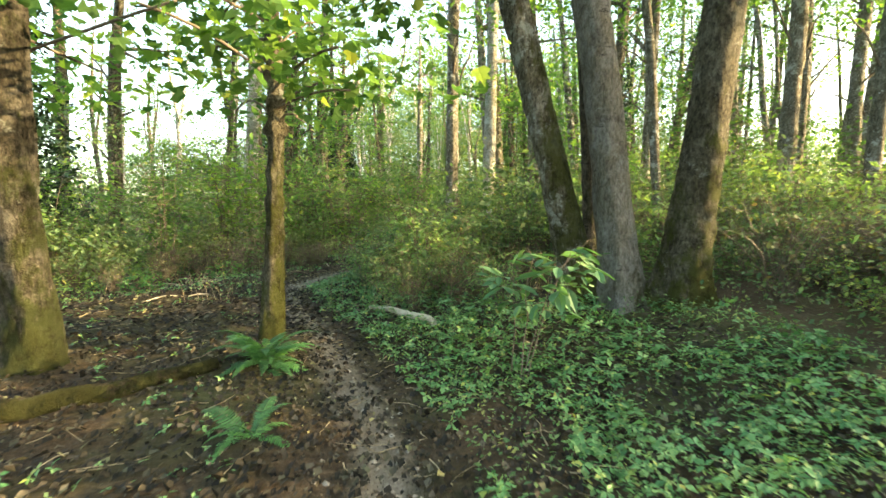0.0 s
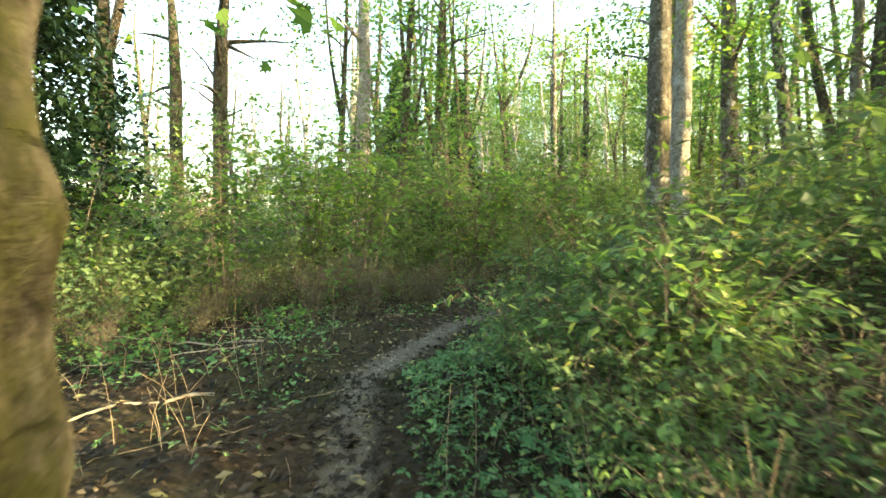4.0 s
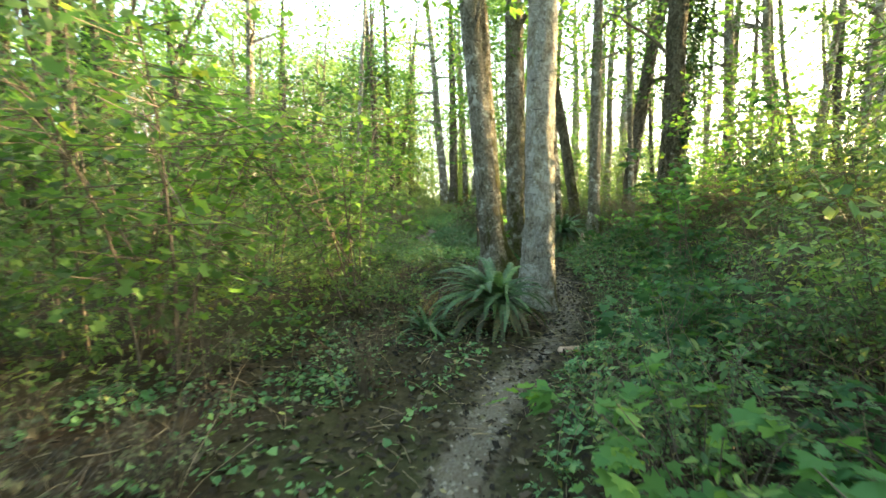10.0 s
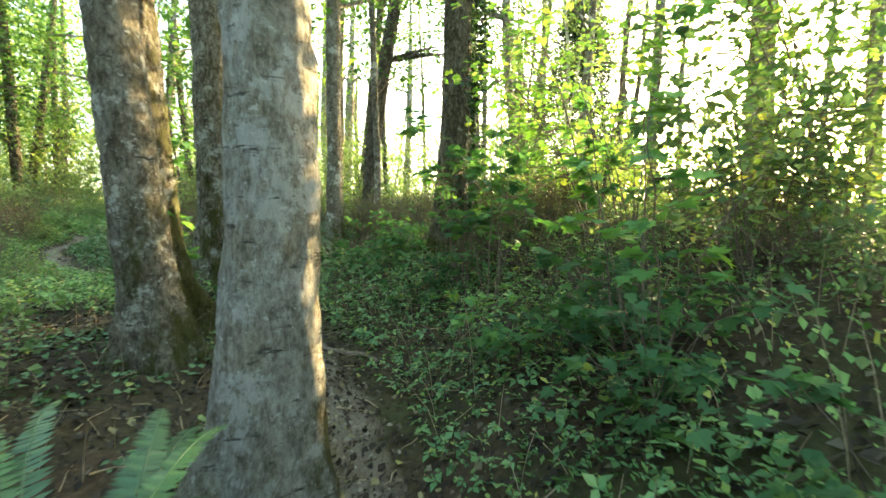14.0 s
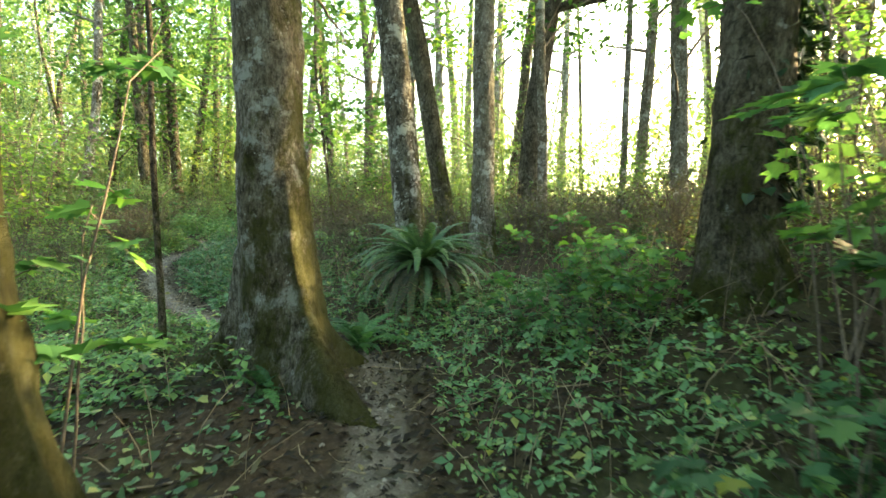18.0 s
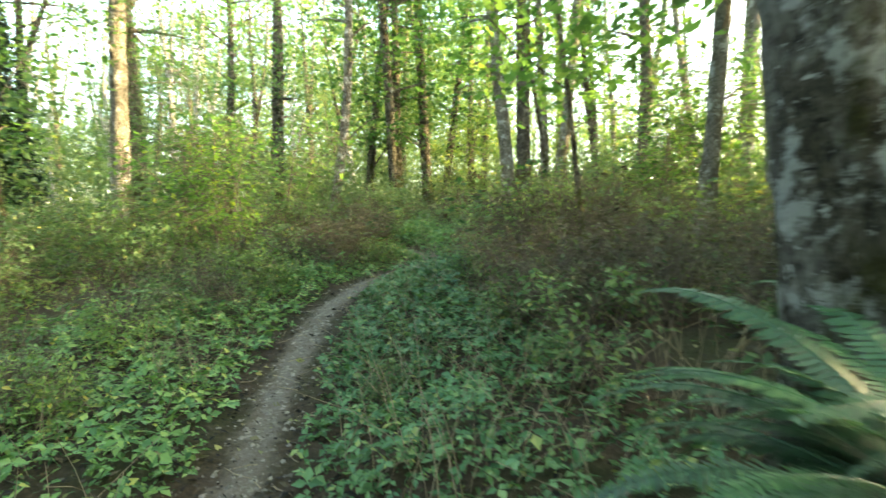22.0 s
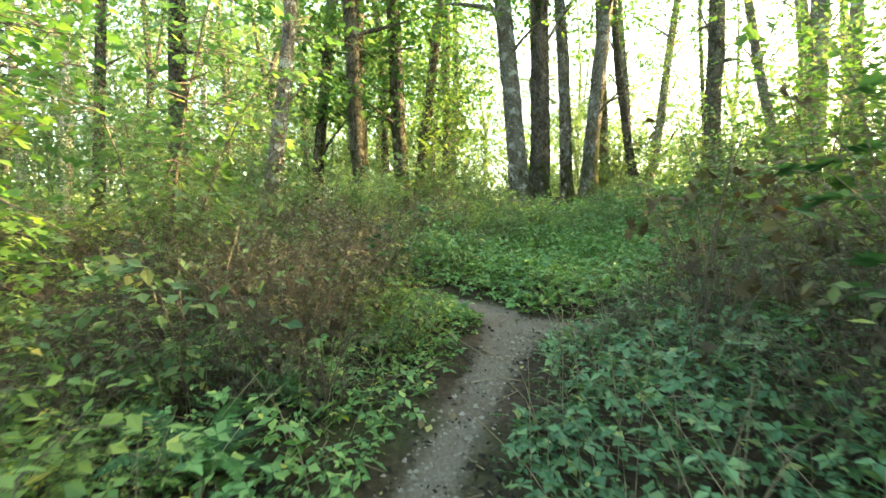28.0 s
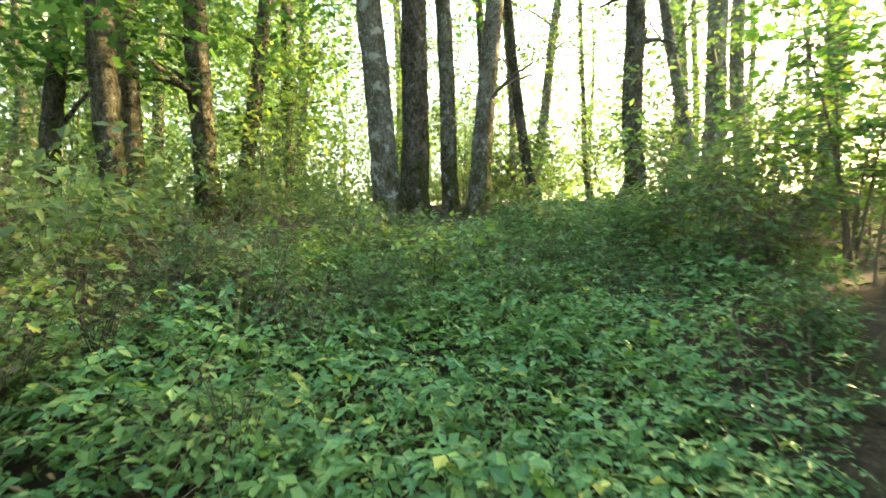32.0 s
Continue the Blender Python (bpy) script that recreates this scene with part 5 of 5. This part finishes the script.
# ---- low leaves and litter ----
def carpet(label, y0, y1, d0, d1, dense, size, high, shape, mat, seed, name="ground_plants", clear=0.42, patchy=0.0):
    r = np.random.default_rng(seed)
    n = int((y1 - y0) * (d1 - d0) * dense)
    y = r.uniform(y0, y1, n)
    x = trail_x(y) + r.uniform(d0, d1, n)
    away = to_trail(x, y)
    ok = away > clear + 0.12 * waves(x, y, 1.2, seed) + r.uniform(-0.06, 0.06, n)
    if patchy:
        ok &= waves(x, y, 1.7, seed + 1) > patchy - 0.5
    x, y, away = x[ok], y[ok], away[ok]
    lift = high * r.uniform(0.05, 1.0, len(x)) * (0.35 + 0.65 * np.clip((away - clear) / 0.6, 0, 1)) * (0.75 + 0.5 * waves(x, y, 1.1, seed + 2))
    z = ground(x, y) + 0.012 + lift
    o = np.array([float(np.mean(x)), float(np.mean(y)), float(np.mean(z))])
    v, f = leaves(shape, np.column_stack([x, y, z]) - o, size * r.uniform(0.35, 1.0, len(x)) ** 1.3 * 1.35, 0.42 if shape is OVAL else 0.36, seed, droop=0.15)
    ob = part(name, raw_mesh(name, v, f, mat, False))
    ob.location = o
    tagged(ob, label, "ground cover", kind="stuff")


HERBS = "carpet of low soft green herbs beside the trail"
carpet(HERBS, 2.0, 5.6, 0.5, 3.7, 420, 0.085, 0.2, TRIO, leaf_carpet, 500, patchy=0.38)
carpet("fine small-leaved herbs between broader leaves", 2.0, 5.6, 0.5, 3.9, 496, 0.04, 0.23, OVAL, leaf_under, 550)
carpet(HERBS, 4.5, 9.5, 0.4, 2.2, 260, 0.085, 0.28, TRIO, leaf_carpet, 501)
carpet("fine small-leaved herbs between broader leaves", 4.5, 9.5, 0.4, 2.2, 344, 0.04, 0.32, OVAL, leaf_under, 551)
carpet("sparse low herbs on leaf litter", -2, 9, -5, -0.5, 34, 0.07, 0.08, TRIO, leaf_carpet, 502, patchy=0.45)
carpet("low herbs and seedlings under brush", 8, 16, -4.5, -0.5, 150, 0.055, 0.1, HEART, leaf_carpet, 503, patchy=0.48)
carpet(HERBS, 9, 16, 0.4, 2.4, 200, 0.1, 0.26, TRIO, leaf_carpet, 504)
carpet("fine small-leaved herbs between broader leaves", 9, 16, 0.4, 2.4, 303, 0.04, 0.30, OVAL, leaf_under, 554)
carpet(HERBS, 16, 22.5, 0.4, 2.6, 170, 0.1, 0.25, TRIO, leaf_carpet, 505)
carpet("fine small-leaved herbs between broader leaves", 16, 22.5, 0.4, 2.6, 239, 0.04, 0.29, OVAL, leaf_under, 555)
carpet("sparse low herbs under trees", 15, 22.5, -4.5, -0.5, 190, 0.055, 0.1, HEART, leaf_carpet, 506, patchy=0.4)
carpet(HERBS, 22, 29, -3.8, -0.3, 230, 0.11, 0.35, TRIO, leaf_carpet, 507, clear=0.36, patchy=0.1)
carpet("fine small-leaved herbs between broader leaves", 22, 29, -3.8, -0.3, 352, 0.04, 0.28, OVAL, leaf_under, 557, clear=0.36, patchy=0.1)
carpet("knee-high green herbs crowding the trail", 26.5, 32, 0.45, 2.0, 150, 0.11, 0.62, TRIO, leaf_carpet, 525, clear=0.42)
carpet(HERBS, 22, 29, 0.3, 2.4, 250, 0.11, 0.32, TRIO, leaf_carpet, 508, clear=0.36, patchy=0.18)
carpet("fine small-leaved herbs between broader leaves", 22, 29, 0.3, 2.4, 376, 0.04, 0.25, OVAL, leaf_under, 558, clear=0.36)
carpet(HERBS, 29, 34, -3.0, -0.3, 240, 0.11, 0.38, TRIO, leaf_carpet, 509, clear=0.34, patchy=0.18)
carpet("fine small-leaved herbs between broader leaves", 29, 34, -3.0, -0.3, 368, 0.04, 0.30, OVAL, leaf_under, 559, clear=0.34)
carpet(HERBS, 29, 33.2, 0.3, 3.5, 240, 0.11, 0.5, TRIO, leaf_carpet, 510, clear=0.34, patchy=0.18)
carpet("fine small-leaved herbs between broader leaves", 29, 34, 0.3, 3.5, 352, 0.04, 0.32, OVAL, leaf_under, 560, clear=0.34)
carpet("broad mound of knee-high green herbs on the rise", 33.5, 40.5, -2.5, 6.0, 220, 0.11, 0.58, TRIO, leaf_carpet, 511, clear=0.34)
carpet("fine small-leaved herbs between broader leaves", 33.5, 40.5, -2.5, 6.0, 336, 0.04, 0.46, OVAL, leaf_under, 561, clear=0.34)
carpet("dense knee-high herbs on the near face of the mound", 33.9, 37.6, -2.6, 1.9, 330, 0.125, 0.42, TRIO, leaf_carpet, 519, clear=0.3)
carpet("low brush leaves on the shaded bank", 2.5, 9, 3.9, 9, 170, 0.07, 0.45, OVAL, leaf_under, 516)
carpet("brown leaves fallen on the bank", 13, 26, 2.8, 7.5, 110, 0.075, 0.02, OVAL, leaf_dry, 523, "leaf_litter", clear=-1)
carpet("low green growth on the bank", 13, 21, 1.5, 6, 190, 0.07, 0.2, OVAL, leaf_carpet, 515)
carpet("low green growth beyond the trail", 6, 42, 3.2, 8, 90, 0.1, 0.35, OVAL, leaf_under, 512)
carpet("low green growth beyond the trail", 8, 42, -10, -3.5, 90, 0.1, 0.35, OVAL, leaf_under, 513)
carpet("low green growth under far trees", 2, 42, 8, 17, 36, 0.14, 0.4, OVAL, leaf_under, 517)
carpet("low green growth under far trees", 2, 42, -17, -10, 36, 0.14, 0.4, OVAL, leaf_under, 518)
LITTER = "fallen brown and yellow leaves on the forest floor"
carpet(LITTER, -3, 9, -5, 3.5, 420, 0.075, 0.025, OVAL, leaf_dry, 520, "leaf_litter", clear=-1)
carpet(LITTER, 9, 15, -4, 3, 300, 0.07, 0.022, OVAL, leaf_dry, 521, "leaf_litter", clear=0.1)
carpet(LITTER, 15, 23, -4, 3, 320, 0.07, 0.022, OVAL, leaf_dry, 524, "leaf_litter", clear=-1)
carpet(LITTER, 23, 35, -3, 3, 150, 0.065, 0.02, OVAL, leaf_dry, 522, "leaf_litter", clear=0.16)

CRUMBS = "brown leaf crumbs trodden into the trail"
for k, (y0, y1, dense) in enumerate(((-2, 6, 420), (6, 14, 230), (14, 24, 380), (24, 34, 260))):
    carpet(CRUMBS, y0, y1, -0.5, 0.5, dense, 0.026, 0.008, OVAL, leaf_dry, 540 + k, "leaf_crumbs", clear=-1)
carpet("pale yellow leaves fallen on the trail and its edges", -2, 9, -3.5, 2.5, 3, 0.08, 0.01, OVAL, leaf_pale, 530, "fallen_leaves", clear=-1)
carpet("pale yellow leaves fallen on the trail and its edges", 9, 34, -1.6, 1.6, 10, 0.07, 0.01, OVAL, leaf_pale, 531, "fallen_leaves", clear=-1)


def stones(label, y0, y1, n, seed):
    """Small pressed-in stones and crumbs of earth on the trail."""
    r = np.random.default_rng(seed)
    y = r.uniform(y0, y1, n)
    x = trail_x(y) + r.normal(0, 0.16, n)
    z = ground(x, y)
    o = np.array([float(np.mean(x)), float(np.mean(y)), float(np.mean(z))])
    corner = np.array([[1, 0, 0], [0.3, 0.95, 0], [-0.8, 0.6, 0], [-0.8, -0.6, 0], [0.3, -0.95, 0], [0.1, 0.1, 0.8]])
    size = 0.006 + 0.022 * r.uniform(0, 1, n) ** 3
    v = corner[None] * (1 + r.normal(0, 0.18, (n, 6, 3))) * size[:, None, None]
    a = r.uniform(0, 6.283, n)[:, None]
    v = np.stack([v[..., 0] * np.cos(a) - v[..., 1] * np.sin(a), v[..., 0] * np.sin(a) + v[..., 1] * np.cos(a), v[..., 2]], -1)
    v = v + (np.column_stack([x, y, z]) - o)[:, None, :]
    fan = np.array([[k, (k + 1) % 5, 5] for k in range(5)])
    ob = part("trail_stones", raw_mesh("trail_stones", v.reshape(-1, 3), (fan[None] + 6 * np.arange(n)[:, None, None]).reshape(-1, 3), stone_grey, False))
    ob.location = o
    tagged(ob, label, "stones", kind="stuff")


stone_grey = plain_material("grey_stone", (0.09, 0.078, 0.064), (0.3, 0.27, 0.235), 9.0)
for k, (y0, y1, n) in enumerate(((-2, 8, 700), (8, 16, 900), (16, 24, 800), (24, 33.4, 1500))):
    stones("small grey stones pressed into the trodden trail", y0, y1, n, 640 + k)


def ground_twigs(label, y0, y1, d0, d1, n, seed):
    """Short broken twigs lying on the litter and the trail."""
    r = np.random.default_rng(seed)
    y = r.uniform(y0, y1, n)
    x = trail_x(y) + r.uniform(d0, d1, n)
    o = np.array([float(np.mean(x)), float(np.mean(y)), gz(np.mean(x), np.mean(y))])
    pieces = []
    for px, py in zip(x, y):
        w, a = r.uniform(0.05, 0.22), r.uniform(0, 6.283)
        s = np.linspace(-1, 1, 4)
        ex, ey = px + s * w * np.cos(a) + r.normal(0, 0.008, 4), py + s * w * np.sin(a) + r.normal(0, 0.008, 4)
        pieces.append(tube(np.column_stack([ex, ey, ground(ex, ey) + r.uniform(0.004, 0.02, 4)]) - o, np.linspace(r.uniform(0.003, 0.007), 0.002, 4), 4))
    v, f = join(pieces)
    ob = part("ground_twigs", raw_mesh("ground_twigs", v, f, cane))
    ob.location = o
    tagged(ob, label, "twigs", kind="stuff")


def dry_stems(label, y0, y1, d0, d1, n, high, seed):
    """Thin dead canes and grass stems standing and leaning among the plants."""
    r = np.random.default_rng(seed)
    y = r.uniform(y0, y1, n)
    x = trail_x(y) + r.uniform(d0, d1, n)
    ok = to_trail(x, y) > 0.4
    x, y = x[ok], y[ok]
    o = np.array([float(np.mean(x)), float(np.mean(y)), gz(np.mean(x), np.mean(y))])
    pieces = []
    for px, py, pz in zip(x, y, ground(x, y)):
        h, a, s = high * r.uniform(0.3, 1.0), r.uniform(0, 6.283), r.uniform(0.1, 0.9)
        t = np.linspace(0, 1, 4)
        pts = np.column_stack([px + s * h * t ** 1.6 * np.cos(a), py + s * h * t ** 1.6 * np.sin(a), pz + h * (t - 0.25 * s * t ** 2)]) - o
        pieces.append(tube(pts, np.linspace(0.0032, 0.0015, 4), 3))
    v, f = join(pieces)
    ob = part("dry_stems", raw_mesh("dry_stems", v, f, cane))
    ob.location = o
    tagged(ob, label, "dry stems", kind="stuff")


cane = plain_material("dry_cane", (0.13, 0.095, 0.06), (0.33, 0.27, 0.18), 6.0)
CANES = "thin dry canes standing among green plants"
TWIGS = "broken brown twigs strewn on the trail and litter"
ground_twigs(TWIGS, -2, 9, -4.5, 2.5, 520, 620)
ground_twigs(TWIGS, 9, 22, -3.5, 2.5, 560, 621)
ground_twigs(TWIGS, 22, 35, -2.5, 2.5, 380, 622)
dry_stems(CANES, 7, 16, -4, -0.6, 130, 0.7, 600)
dry_stems(CANES, 6, 16, 0.6, 4, 320, 0.8, 601)
dry_stems(CANES, 16, 24, 0.6, 5, 340, 0.7, 602)
dry_stems(CANES, 16, 24, -4, -0.6, 160, 0.5, 603)
dry_stems(CANES, 24, 33, 0.5, 3.5, 520, 0.95, 604)
dry_stems(CANES, 24, 33, -3.5, -0.5, 420, 0.7, 605)
dry_stems(CANES, 34, 41, -2.5, 5, 420, 0.8, 606)

for spare in SPARE + LEAFY + TALL + TWIGGY + BROAD + LEAFY_NEAR + SAPLING + SAPLING_FAR + SPRAY + SEEDLING + WITHERED + LEAFY_FAR + TALL_FAR:
    for ob in (*spare.children_recursive, spare):
        bpy.data.objects.remove(ob)
